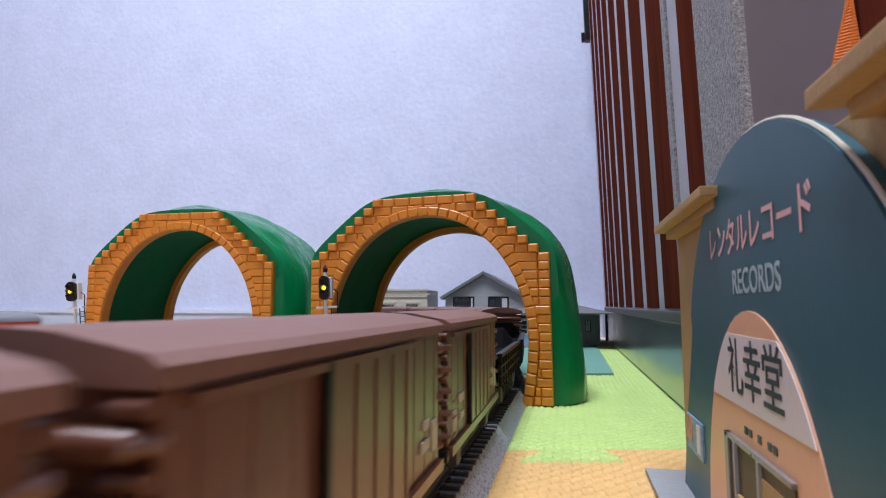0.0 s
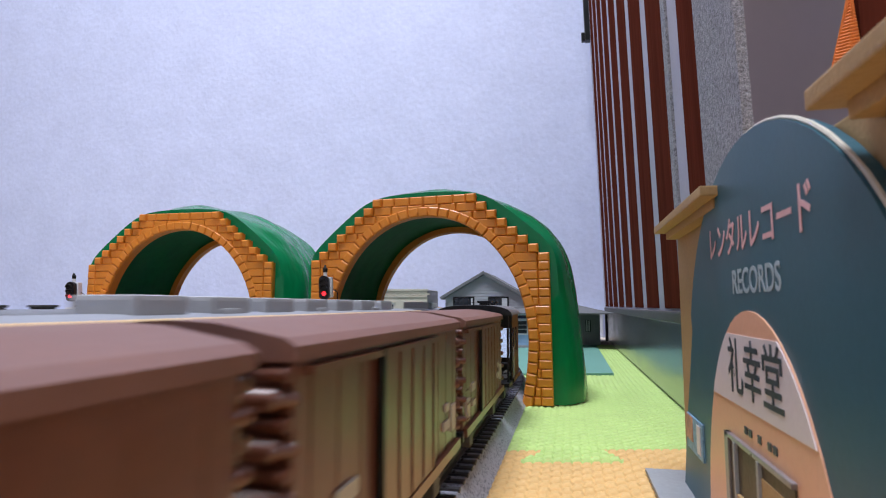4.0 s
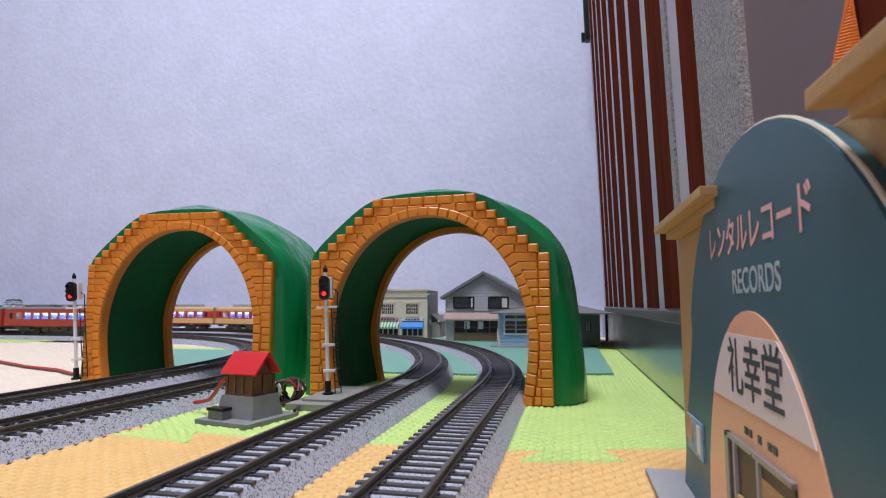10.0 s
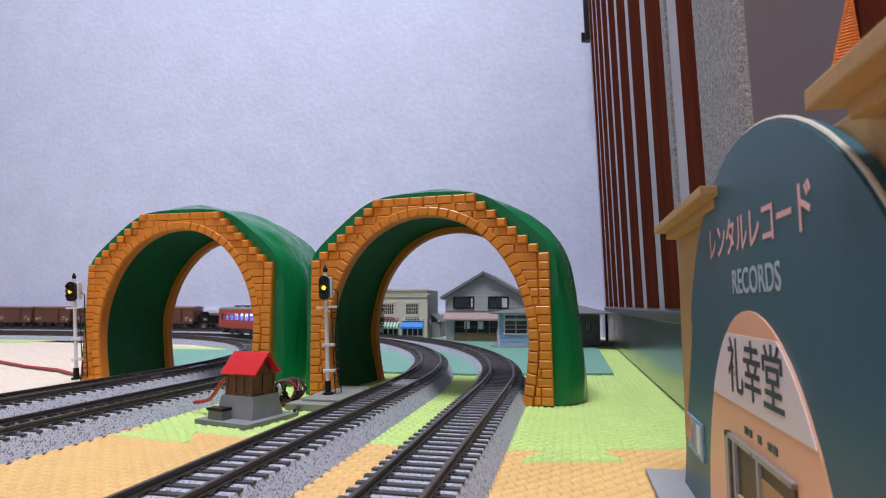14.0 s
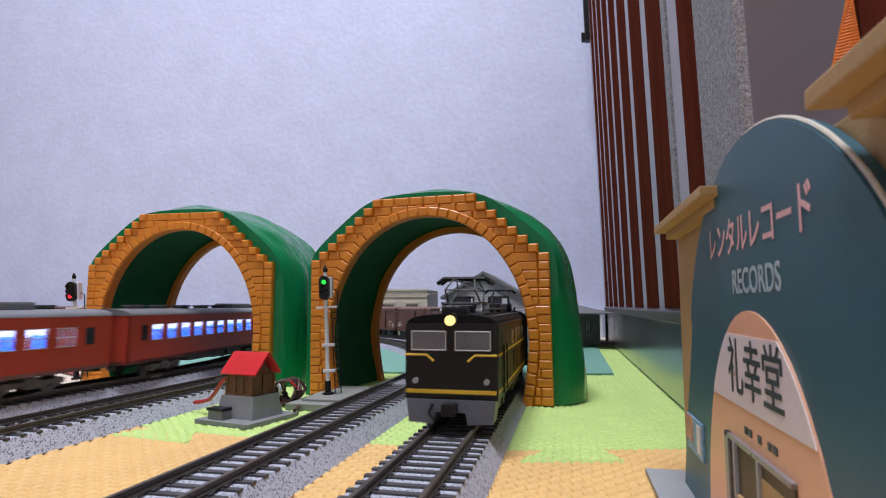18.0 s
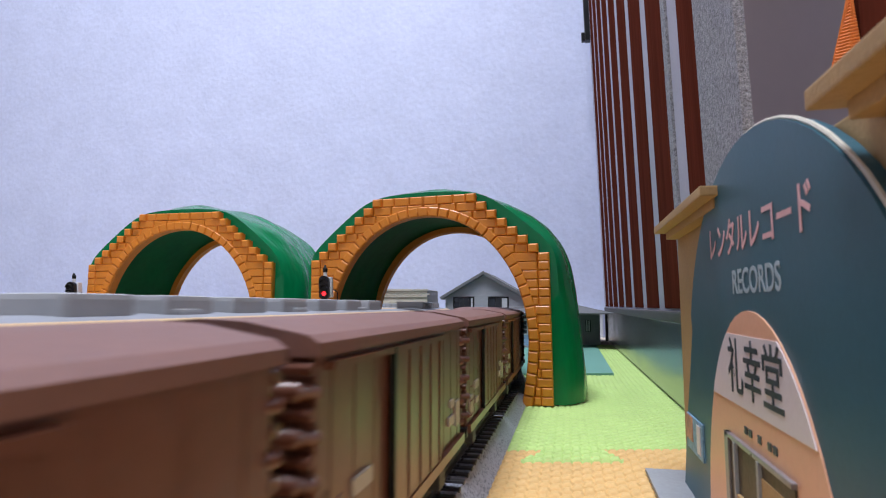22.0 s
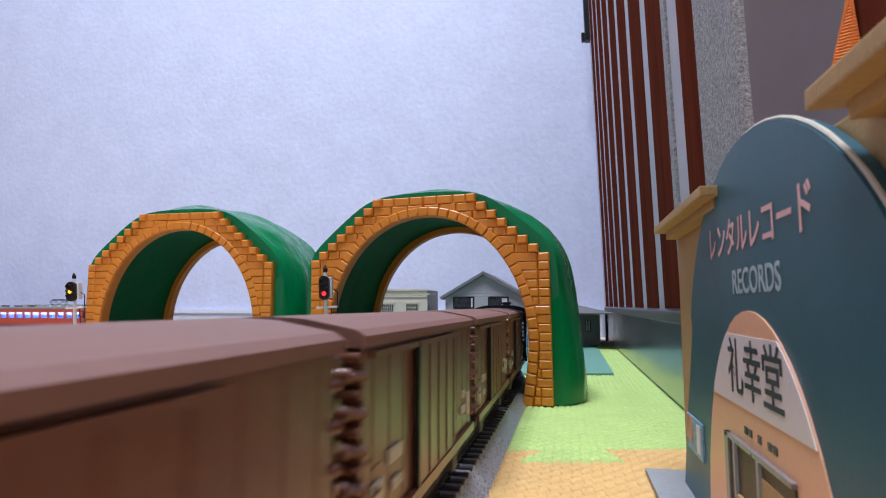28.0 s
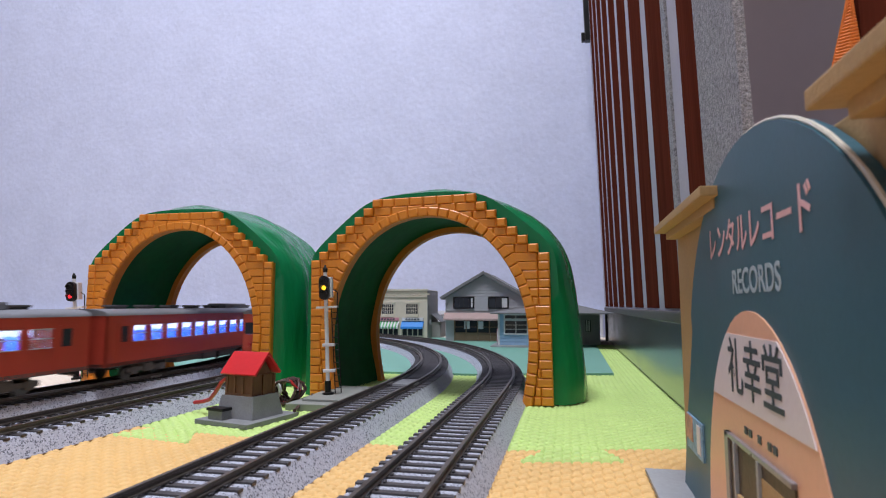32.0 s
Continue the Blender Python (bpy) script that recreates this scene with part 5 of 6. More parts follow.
            part("skirt", boxes((-0.0125, -0.0050, ys[0], ys[1], 0.0026, 0.0100), (0.0050, 0.0125, ys[0], ys[1], 0.0026, 0.0100), (-0.0050, 0.0050, ys[0], ys[1], 0.0020, 0.0048), bevel=0.0005), PILOT_GREY, face, "grey skirt")
        else:
            box(bm, -W, W, ya, yb, H0, HE, mi=4)
            prism(bm, roof_outline(W, HE, HR), ya, yb, mi=4)
            endw = part("end_wall", bm, mats, top)
            ys = sorted((e * half, e * (half + 0.0020)))
            part("gangway", boxes((-0.0062, 0.0062, ys[0], ys[1], 0.0105, 0.0360), bevel=0.0004), UNDER, endw, "dark gangway bellows")
        ys = sorted((e * half, e * (length / 2 + 0.001)))
        part("coupler", boxes((-0.002, 0.002, ys[0], ys[1], 0.0065, 0.0095), bevel=0.0004), BLACK, top)
    # under the floor
    rng = random.Random(int(length * 1000) + cab)
    y = -half + 0.075
    while y < half - 0.085:
        l = 0.012 + 0.022 * rng.random()
        for sx in (-1, 1):
            bm = bmesh.new()
            box(bm, sx * 0.011 - 0.0045, sx * 0.011 + 0.0045, y, y + l, 0.0038 + 0.002 * rng.random(), 0.0100, bevel=0.0006)
            part("equipment_box", bm, UNDER, top)
        y += l + 0.004
    add_bogies(top, half - 0.045)
    # on the roof
    if vents == "boxes":
        k = 7
        for i in range(k):
            c = -half + 0.046 + i * (2 * half - 0.092) / (k - 1)
            part("air_conditioner", boxes((-0.0086, 0.0086, c - 0.0088, c + 0.0088, HR - 0.0012, HR + 0.0042), bevel=0.0012), VENT_GREY, top, "pale grey roof unit")
        for i in range(3):
            c = -half + 0.055 + i * 0.06
            part("roof_vent", boxes((0.0040, 0.0095, c + 0.012, c + 0.021, HR - 0.0030, HR + 0.0010), bevel=0.0008), VENT_GREY, top)
    else:
        for i in range(7):
            c = -half + 0.030 + i * (2 * half - 0.060) / 6
            if pantograph and abs(c - (half - pantograph)) < 0.03:
                continue
            bm = boxes((-0.0036, 0.0036, c - 0.0048, c + 0.0048, HR - 0.0006, HR + 0.0010), (-0.0044, 0.0044, c - 0.0058, c + 0.0058, HR + 0.0010, HR + 0.0023), bevel=0.0004)
            part("roof_vent", bm, UNDER, top, "dark roof ventilator")
        if not pantograph:
            part("roof_unit", boxes((-0.0080, 0.0080, half - 0.078, half - 0.040, HR - 0.001, HR + 0.0038), bevel=0.0012), ROOF_MID, top, "dark grey roof unit")
    if pantograph:
        add_pantograph(top, half - pantograph, HR, 0.0085)
    return top


def add_pantograph(top, c, z, rise):
    bm = bmesh.new()
    box(bm, -0.0075, 0.0075, c - 0.0008, c + 0.0008, z + 0.0025, z + 0.0036)
    p = part("pantograph", bm, UNDER, top, "dark pantograph")
    for sx in (-1, 1):
        part("base_bar", boxes((sx * 0.0075 - 0.0006, sx * 0.0075 + 0.0006, c - 0.013, c + 0.013, z + 0.0025, z + 0.0036)), UNDER, p)
        for k in (-1, 1):
            bm = bmesh.new()
            tube(bm, [(sx * 0.0075, c + k * 0.010, z - 0.0012), (sx * 0.0075, c + k * 0.010, z), (sx * 0.0075, c + k * 0.010, z + 0.0012), (sx * 0.0075, c + k * 0.010, z + 0.0030)], [0.0014, 0.0018, 0.0012, 0.0012], 8)
            part("insulator", bm, WHITE_PAINT, p, "white insulator")
    zk, zt = z + 0.0036 + rise * 0.5, z + 0.0036 + rise

    def bar(name, a, b, r, m=UNDER):
        bm = bmesh.new()
        tube(bm, [a, b], r, 6)
        part(name, bm, m, p)
    for k in (-1, 1):
        bar("cross_bar", (-0.0075, c + k * 0.012, z + 0.0030), (0.0075, c + k * 0.012, z + 0.0030), 0.0006)
        for sx in (-1, 1):
            bar("lower_arm", (sx * 0.0070, c + k * 0.004, z + 0.0034), (sx * 0.0062, c + k * 0.0135, zk), 0.00042)
            bar("upper_arm", (sx * 0.0062, c + k * 0.0135, zk), (sx * 0.0045, c + k * 0.0035, zt), 0.00036)
        bar("knee_bar", (-0.0062, c + k * 0.0135, zk), (0.0062, c + k * 0.0135, zk), 0.00036)
        bar("brace", (-0.0062, c + k * 0.0135, zk), (0.0045, c + k * 0.0035, zt), 0.00028)
        bm = bmesh.new()
        tube(bm, [(-0.0118, c + k * 0.0035, zt - 0.0022), (-0.0088, c + k * 0.0035, zt), (0.0088, c + k * 0.0035, zt), (0.0118, c + k * 0.0035, zt - 0.0022)], 0.0010, 6)
        part("contact_strip", bm, BLACK, p, "dark contact strip")


def pilot_bm(W, y0, y1):
    bm = bmesh.new()
    prism(bm, [(-W + 0.0010, 0.0104), (-W + 0.0020, 0.0022), (-0.0065, 0.0016), (-0.0055, 0.0060), (0.0055, 0.0060), (0.0065, 0.0016), (W - 0.0020, 0.0022), (W - 0.0010, 0.0104)], y0, y1)
    return bm


def loco_section(front):
    """Half of a two-unit electric locomotive; front: the leading half with its cab towards +y."""
    L = 0.128
    half = L / 2 - 0.0015
    W, H0, HE, HR = 0.0178, 0.0100, 0.0385, 0.0420
    top = empty("electric_locomotive", pose(0, 0, 0), "black electric locomotive unit with thin yellow lines and roof pantograph", "locomotive", "freight train")
    e = 1 if front else -1
    bm = bmesh.new()
    box(bm, -W, W, -half, half, H0, HE, bevel=0.0012)
    body = part("body", bm, BLACK, top)
    bm = bmesh.new()
    prism(bm, roof_outline(W - 0.0003, HE - 0.0006, HR), -half + 0.0006, half - 0.0006)
    part("roof", bm, ROOF_BLACK, top, "black roof", smooth=True)
    part("roof_walkway", boxes((-0.0150, -0.0128, -half + 0.004, half - 0.010, HR - 0.0022, HR - 0.0008), (0.0128, 0.0150, -half + 0.004, half - 0.010, HR - 0.0022, HR - 0.0008)), UNDER, top)
    part("roof_hood", boxes((-0.0085, 0.0085, -0.045 * e - 0.014, -0.045 * e + 0.020, HR - 0.001, HR + 0.0042), bevel=0.0016), BLACK, top, "black roof hood")
    for sx in (-1, 1):
        for z in (0.0128, 0.0262):
            part("yellow_line", boxes((sx * W - 0.0002, sx * W + 0.0002, -half + 0.001, half - 0.001, z, z + 0.0010)), YELLOW, body, "thin yellow line")
        for i in range(4):
            c = e * (-0.046 + i * 0.0185)
            part("side_window", boxes((sx * W - 0.0002, sx * W + 0.00025, c - 0.0038, c + 0.0038, 0.0282, 0.0345)), GLASS_SIDE, body, "side window")
            if i < 3:
                bm = boxes((sx * W - 0.0002, sx * W + 0.0001, c + 0.0045, c + 0.0135, 0.0150, 0.0245))
                for k in range(6):
                    box(bm, sx * W - 0.0002, sx * W + 0.0004, c + 0.0045, c + 0.0135, 0.0152 + k * 0.0016, 0.0158 + k * 0.0016)
                part("louvre", bm, BLACK, body)
        dy = e * (half - 0.017)
        d = part("cab_door", boxes((sx * W - 0.0002, sx * W + 0.0003, dy - 0.0042, dy + 0.0042, 0.0110, 0.0350)), BLACK, body)
        part("door_window", boxes((sx * W, sx * W + 0.0005, dy - 0.0026, dy + 0.0026, 0.0280, 0.0338)), GLASS_SIDE, d)
        bm = bmesh.new()
        for k in (-1, 1):
            tube(bm, [(sx * (W + 0.0008), dy + k * 0.0055, 0.012), (sx * (W + 0.0008), dy + k * 0.0055, 0.030)], 0.0003, 5)
        part("handrail", bm, BLACK, body)
    y = e * half
    ys = sorted((y - e * 0.0003, y + e * 0.0004))
    face = part("cab_front", boxes((-W + 0.001, W - 0.001, ys[0], ys[1], 0.0262, 0.0385)), BLACK, top)
    for sx in (-1, 1):
        fw = part("windscreen_frame", boxes((sx * 0.0084 - 0.0072, sx * 0.0084 + 0.0072, ys[0], y + e * 0.0006 if e > 0 else ys[1], 0.0280, 0.0360)) if e > 0 else boxes((sx * 0.0084 - 0.0072, sx * 0.0084 + 0.0072, y - 0.0006, ys[1], 0.0280, 0.0360)), BLACK, face)
        q = sorted((y, y + e * 0.0010))
        part("windscreen", boxes((sx * 0.0084 - 0.0064, sx * 0.0084 + 0.0064, q[0], q[1], 0.0288, 0.0353)), GLASS_CAB, face, "grey windscreen")
        bm = bmesh.new()
        rim = [(sx * 0.0084 + a, y + e * 0.0009, b) for a, b in ((-0.0066, 0.0286), (0.0066, 0.0286), (0.0066, 0.0355), (-0.0066, 0.0355), (-0.0066, 0.0286))]
        for p0, p1 in zip(rim[:-1], rim[1:]):
            tube(bm, [p0, p1], 0.00028, 6)
        part("windscreen_rim", bm, VENT_GREY, face, "thin silver rim")
        bm = bmesh.new()
        tube(bm, [(sx * 0.0175, y + e * 0.0006, 0.0268), (sx * 0.0092, y + e * 0.0006, 0.0268), (sx * 0.0065, y + e * 0.0006, 0.0245)], 0.0005, 6)
        part("yellow_line", bm, YELLOW, face, "yellow whisker line")
        bm = bmesh.new()
        disc(bm, (sx * 0.0135, y + e * 0.0006, 0.0172), (0, 1, 0), 0.0011, 0.0012, 12)
        part("tail_lamp", bm, GREY_PAINT, face)
    q = sorted((y, y + e * 0.0005))
    part("yellow_line", boxes((-W + 0.0008, W - 0.0008, q[0], q[1], 0.0126, 0.0140)), YELLOW, face, "yellow line along the sill")
    bm = bmesh.new()
    disc(bm, (0, y + e * 0.0008, 0.0396), (0, 1, 0), 0.0019, 0.0030, 18)
    part("headlight", bm, LAMP_WARM if front else GLASS_DARK, face, "lit round headlight" if front else "")
    bm = bmesh.new()
    disc(bm, (0, y - e * 0.0020, 0.0396), (0, 1, 0), 0.0028, 0.0056, 18)
    part("headlight_housing", bm, BLACK, face)
    q = sorted((y - e * 0.010, y + e * 0.0012))
    part("pilot", pilot_bm(W, q[0], q[1]), PILOT_GREY, top, "blue-grey pilot skirt")
    q = sorted((y, y + e * 0.0055))
    part("coupler", boxes((-0.0028, 0.0028, q[0], q[1], 0.0050, 0.0095), bevel=0.0008), BLACK, top)
    bm = bmesh.new()
    tube(bm, [(0.0065, y + e * 0.0018, 0.0088), (0.0075, y + e * 0.0040, 0.0060), (0.0060, y + e * 0.0022, 0.0032)], 0.0006, 6)
    part("air_hose", bm, BLACK, top)
    add_bogies(top, 0.034)
    for c, w, l, h in ((0.006, 0.0060, 0.0070, 0.0030), (-0.009, 0.0075, 0.0050, 0.0022), (0.053, 0.0050, 0.0035, 0.0026)):
        part("roof_box", boxes((-w, w, e * c - l, e * c + l, HR - 0.001, HR + h), bevel=0.0006), BLACK, top, "black roof equipment box")
    for x in (-0.0105, 0.0105):
        bm = bmesh.new()
        tube(bm, [(x, e * -0.022, HR - 0.0010), (x, e * -0.022, HR + 0.0016), (x, e * 0.050, HR + 0.0016), (x, e * 0.050, HR - 0.0010)], 0.0006, 6)
        part("roof_pipe", bm, UNDER, top, "dark roof pipe")
    for i, yy in enumerate((-0.020, -0.006, 0.010)):
        bm = bmesh.new()
        tube(bm, [(0.007, e * yy, HR - 0.001), (0.007, e * yy, HR + 0.002), (0.007, e * yy, HR + 0.0045)], [0.0018, 0.0012, 0.0015], 10)
        part("insulator", bm, WHITE_PAINT, top, "white roof insulator")
    bm = bmesh.new()
    tube(bm, [(0.007, -0.025, HR + 0.0046), (0.007, 0.015, HR + 0.0046)], 0.0004, 6)
    part("roof_cable", bm, STEEL, top)
    add_pantograph(top, e * 0.0305, HR + 0.001, 0.0100)
    return top


GLASS_SIDE = mat("side_glass", (0.22, 0.23, 0.21), 0.15, vary=0.1, bump=0.0)
GLASS_CAB = mat("cab_glass", (0.13, 0.135, 0.15), 0.10, vary=0.15, bump=0.0)
MARK = mat("pale_marking", (0.55, 0.50, 0.40), 0.6, vary=0.1)


def boxcar():
    L = FREIGHT_STEP
    half = L / 2 - 0.0050
    W, H0, HE, HR = 0.0147, 0.0105, 0.0405, 0.0436
    top = empty("boxcar", pose(0, 0, 0), "brown covered freight van with ribbed ends and sliding door", "freight wagon", "freight train")
    bm = bmesh.new()
    box(bm, -W, W, -half, half, H0, HE, bevel=0.0005)
    body = part("body", bm, BROWN, top)
    bm = bmesh.new()
    out = [(-W - 0.0009, HE - 0.0012), (W + 0.0009, HE - 0.0012), (W + 0.0009, HE + 0.0004), (W - 0.0006, HE + 0.0013), (0.006, HR - 0.0003), (0, HR), (-0.006, HR - 0.0003), (-W + 0.0006, HE + 0.0013), (-W - 0.0009, HE + 0.0004)]
    prism(bm, out, -half - 0.0012, half + 0.0012)
    part("roof", bm, BROWN_ROOF, top, "dusty brown roof sheet")
    for e in (-1, 1):
        for k in range(5):
            z = 0.0145 + k * 0.0052
            bm = bmesh.new()
            tube(bm, [(-W + 0.0002, e * (half - 0.0004), z), (-W + 0.0016, e * (half + 0.0010), z), (W - 0.0016, e * (half + 0.0010), z), (W - 0.0002, e * (half - 0.0004), z)], [0.0007, 0.0013, 0.0013, 0.0007], 8)
            part("end_rib", bm, BROWN, body, "pressed end rib", smooth=True)
            for sx in (-1, 1):
                bm = bmesh.new()
                tube(bm, [(sx * (W - 0.0058), e * (half - 0.0006), z + 0.0026), (sx * (W - 0.0030), e * (half + 0.0007), z + 0.0026), (sx * (W + 0.0001), e * (half + 0.0009), z + 0.0026)], [0.0004, 0.0008, 0.0008], 8)
                part("corner_rib", bm, BROWN, body, "short pressed corner rib", smooth=True)
                bm = bmesh.new()
                tube(bm, [(sx * (W - 0.0006), e * (half - 0.0012), z), (sx * (W + 0.0002), e * (half + 0.0004), z), (sx * (W - 0.0012), e * (half + 0.0014), z)], [0.0005, 0.0009, 0.0005], 8)
                part("corner_rib", bm, BROWN, body, smooth=True)
        part("corner_post", boxes((W - 0.0012, W + 0.0003, e * (half - 0.0030) - 0.0007, e * (half - 0.0030) + 0.0007, H0, HE - 0.0012), bevel=0.0002), BROWN, body)
        part("buffer_beam", boxes((-0.0150, 0.0150, min(e * half, e * (half + 0.0022)), max(e * half, e * (half + 0.0022)), 0.0085, 0.0112), bevel=0.0003), BLACK, top)
        q = sorted((e * half, e * (half + 0.0062)))
        part("coupler", boxes((-0.0020, 0.0020, q[0], q[1], 0.0066, 0.0094), bevel=0.0005), BLACK, top)
    for sx in (-1, 1):
        xo = sx * W
        a, b = sorted((xo - sx * 0.0002, xo + sx * 0.0009))
        d = part("sliding_door", boxes((a, b, -0.0165, 0.0165, H0 + 0.0012, HE - 0.0020), bevel=0.0003), BROWN, body, "sliding door")
        for y in (-0.0160, -0.0080, 0.0, 0.0080, 0.0160):
            q = sorted((xo, xo + sx * 0.00115))
            part("door_stiffener", boxes((q[0], q[1], y - 0.0004, y + 0.0005, H0 + 0.0016, HE - 0.0024)), BROWN, d)
        q = sorted((xo, xo + sx * 0.0013))
        part("door_gap", boxes((q[0], q[1] - 0.0004, 0.0166, 0.0178, H0 + 0.0012, HE - 0.0020)), BLACK, body)
        for y in (-0.040, -0.032, -0.024, 0.024, 0.032, 0.040):
            q = sorted((xo, xo + sx * 0.00010))
            part("plank_batten", boxes((q[0], q[1], y - 0.0003, y + 0.0003, H0 + 0.001, HE - 0.0020)), BROWN, body)
        q = sorted((xo, xo + sx * 0.0012))
        part("door_rail", boxes((q[0], q[1], -0.020, 0.042, HE - 0.0030, HE - 0.0020)), BROWN, body)
        part("sill", boxes((q[0], q[1], -half, half, H0 - 0.0010, H0 + 0.0012)), BROWN, body)
        q = sorted((xo, xo + sx * 0.00055))
        for y0, y1, z0, z1 in ((-0.041, -0.0365, 0.0150, 0.0210), (-0.034, -0.028, 0.0165, 0.0185), (-0.034, -0.030, 0.0205, 0.0222), (0.026, 0.033, 0.0200, 0.0222), (0.026, 0.031, 0.0155, 0.0172), (0.036, 0.041, 0.0130, 0.0190)):
            part("marking", boxes((q[0], q[1], y0, y1, z0, z1)), MARK, body, "pale painted marking")
        bm = bmesh.new()
        for z in (0.014, 0.018, 0.022):
            tube(bm, [(xo + sx * 0.0009, half - 0.006, z), (xo + sx * 0.0009, half - 0.002, z)], 0.00025, 5)
        part("ladder", bm, BROWN, body)
        for y in (-0.0265, 0.0265):
            part("axle_box", boxes((sx * 0.0125 - 0.0014, sx * 0.0125 + 0.0014, y - 0.0030, y + 0.0030, 0.0030, 0.0085), bevel=0.0005), UNDER, top)
            bm = bmesh.new()
            tube(bm, [(sx * 0.0132, y - 0.0095, 0.0100), (sx * 0.0132, y, 0.0082), (sx * 0.0132, y + 0.0095, 0.0100)], 0.0007, 6)
            part("leaf_spring", bm, UNDER, top)
    part("underframe", boxes((-0.0110, 0.0110, -half + 0.002, half - 0.002, 0.0080, 0.0106)), UNDER, top)
    add_wheels(top, (-0.0265, 0.0265))
    return top


def hopper():
    L = 0.100
    half = L / 2 - 0.0048
    W, H0, HT = 0.0147, 0.0115, 0.0252
    top = empty("coal_wagon", pose(0, 0, 0), "black open coal wagon with a faceted coal heap", "freight wagon", "freight train")
    for sx in (-1, 1):
        a, b = sorted((sx * W, sx * (W - 0.0014)))
        s = part("side_board", boxes((a, b, -half, half, H0, HT), bevel=0.0002), BLACK, top)
        for i in range(9):
            c = -half + 0.004 + i * (2 * half - 0.008) / 8
            q = sorted((sx * W, sx * (W + 0.0012)))
            part("rib", boxes((q[0], q[1], c - 0.0007, c + 0.0007, H0, HT - 0.0006)), BLACK, s)
        q = sorted((sx * W, sx * (W + 0.0013)))
        part("top_rail", boxes((q[0] - 0.0004, q[1], -half, half, HT - 0.0012, HT + 0.0003)), BLACK, s)
        for z in (0.0158, 0.0198):
            part("board_seam", boxes((q[0], q[0] + 0.0008 if sx > 0 else q[1], -half, half, z, z + 0.0006)), BLACK, s)
        q = sorted((sx * W, sx * (W + 0.0004)))
        for y0, y1, z0, z1 in ((-0.030, -0.022, 0.0155, 0.0205), (0.016, 0.022, 0.0160, 0.0200)):
            part("marking", boxes((q[0], q[1], y0, y1, z0, z1)), MARK, s, "pale painted marking")
        for y in (-0.026, 0.026):
            part("axle_box", boxes((sx * 0.0125 - 0.0014, sx * 0.0125 + 0.0014, y - 0.0030, y + 0.0030, 0.0030, 0.0095), bevel=0.0005), UNDER, top)
    for e in (-1, 1):
        a, b = sorted((e * half, e * (half - 0.0014)))
        part("end_board", boxes((-W, W, a, b, H0, HT), bevel=0.0002), BLACK, top)
        q = sorted((e * half, e * (half + 0.0058)))
        part("coupler", boxes((-0.0020, 0.0020, q[0], q[1], 0.0066, 0.0094), bevel=0.0005), BLACK, top)
    part("floor", boxes((-W + 0.001, W - 0.001, -half + 0.001, half - 0.001, H0 - 0.001, H0 + 0.006)), BLACK, top)
    part("underframe", boxes((-0.0110, 0.0110, -half + 0.002, half - 0.002, 0.0080, 0.0125)), UNDER, top)
    bm = bmesh.new()
    prof = [(-0.0131, 0.0215), (-0.0131, 0.0250), (-0.0076, 0.0326), (0.0076, 0.0326), (0.0131, 0.0250), (0.0131, 0.0215)]
    rows = []
    for y, k in ((-half + 0.002, 0.2), (-half + 0.0030, 1.0), (-half + 0.0070, 1.0), (-half + 0.0108, 0.06), (half - 0.002, 0.0)):
        rows.append([bm.verts.new((x, y, 0.0215 + (z - 0.0215) * k)) for x, z in prof])
    for A, B in zip(rows[:-1], rows[1:]):
        for i in range(5):
            bm.faces.new((A[i], A[i + 1], B[i + 1], B[i]))
    bm.faces.new(rows[0][::-1])
    bm.faces.new(rows[-1])
    part("coal_load", bm, COAL, top, "black moulded coal load")
    add_wheels(top, (-0.026, 0.026))
    return top


def arched_pane(x0, x1, z0, z1, ya, yb):
    r = (x1 - x0) / 2
    c = (x0 + x1) / 2
    bm = bmesh.new()
    prism(bm, [(x0, z0), (x1, z0)] + [(c + r * math.cos(math.pi * i / 8), z1 - r * 0.45 + r * 0.45 * math.sin(math.pi * i / 8)) for i in range(9)], ya, yb)
    return bm


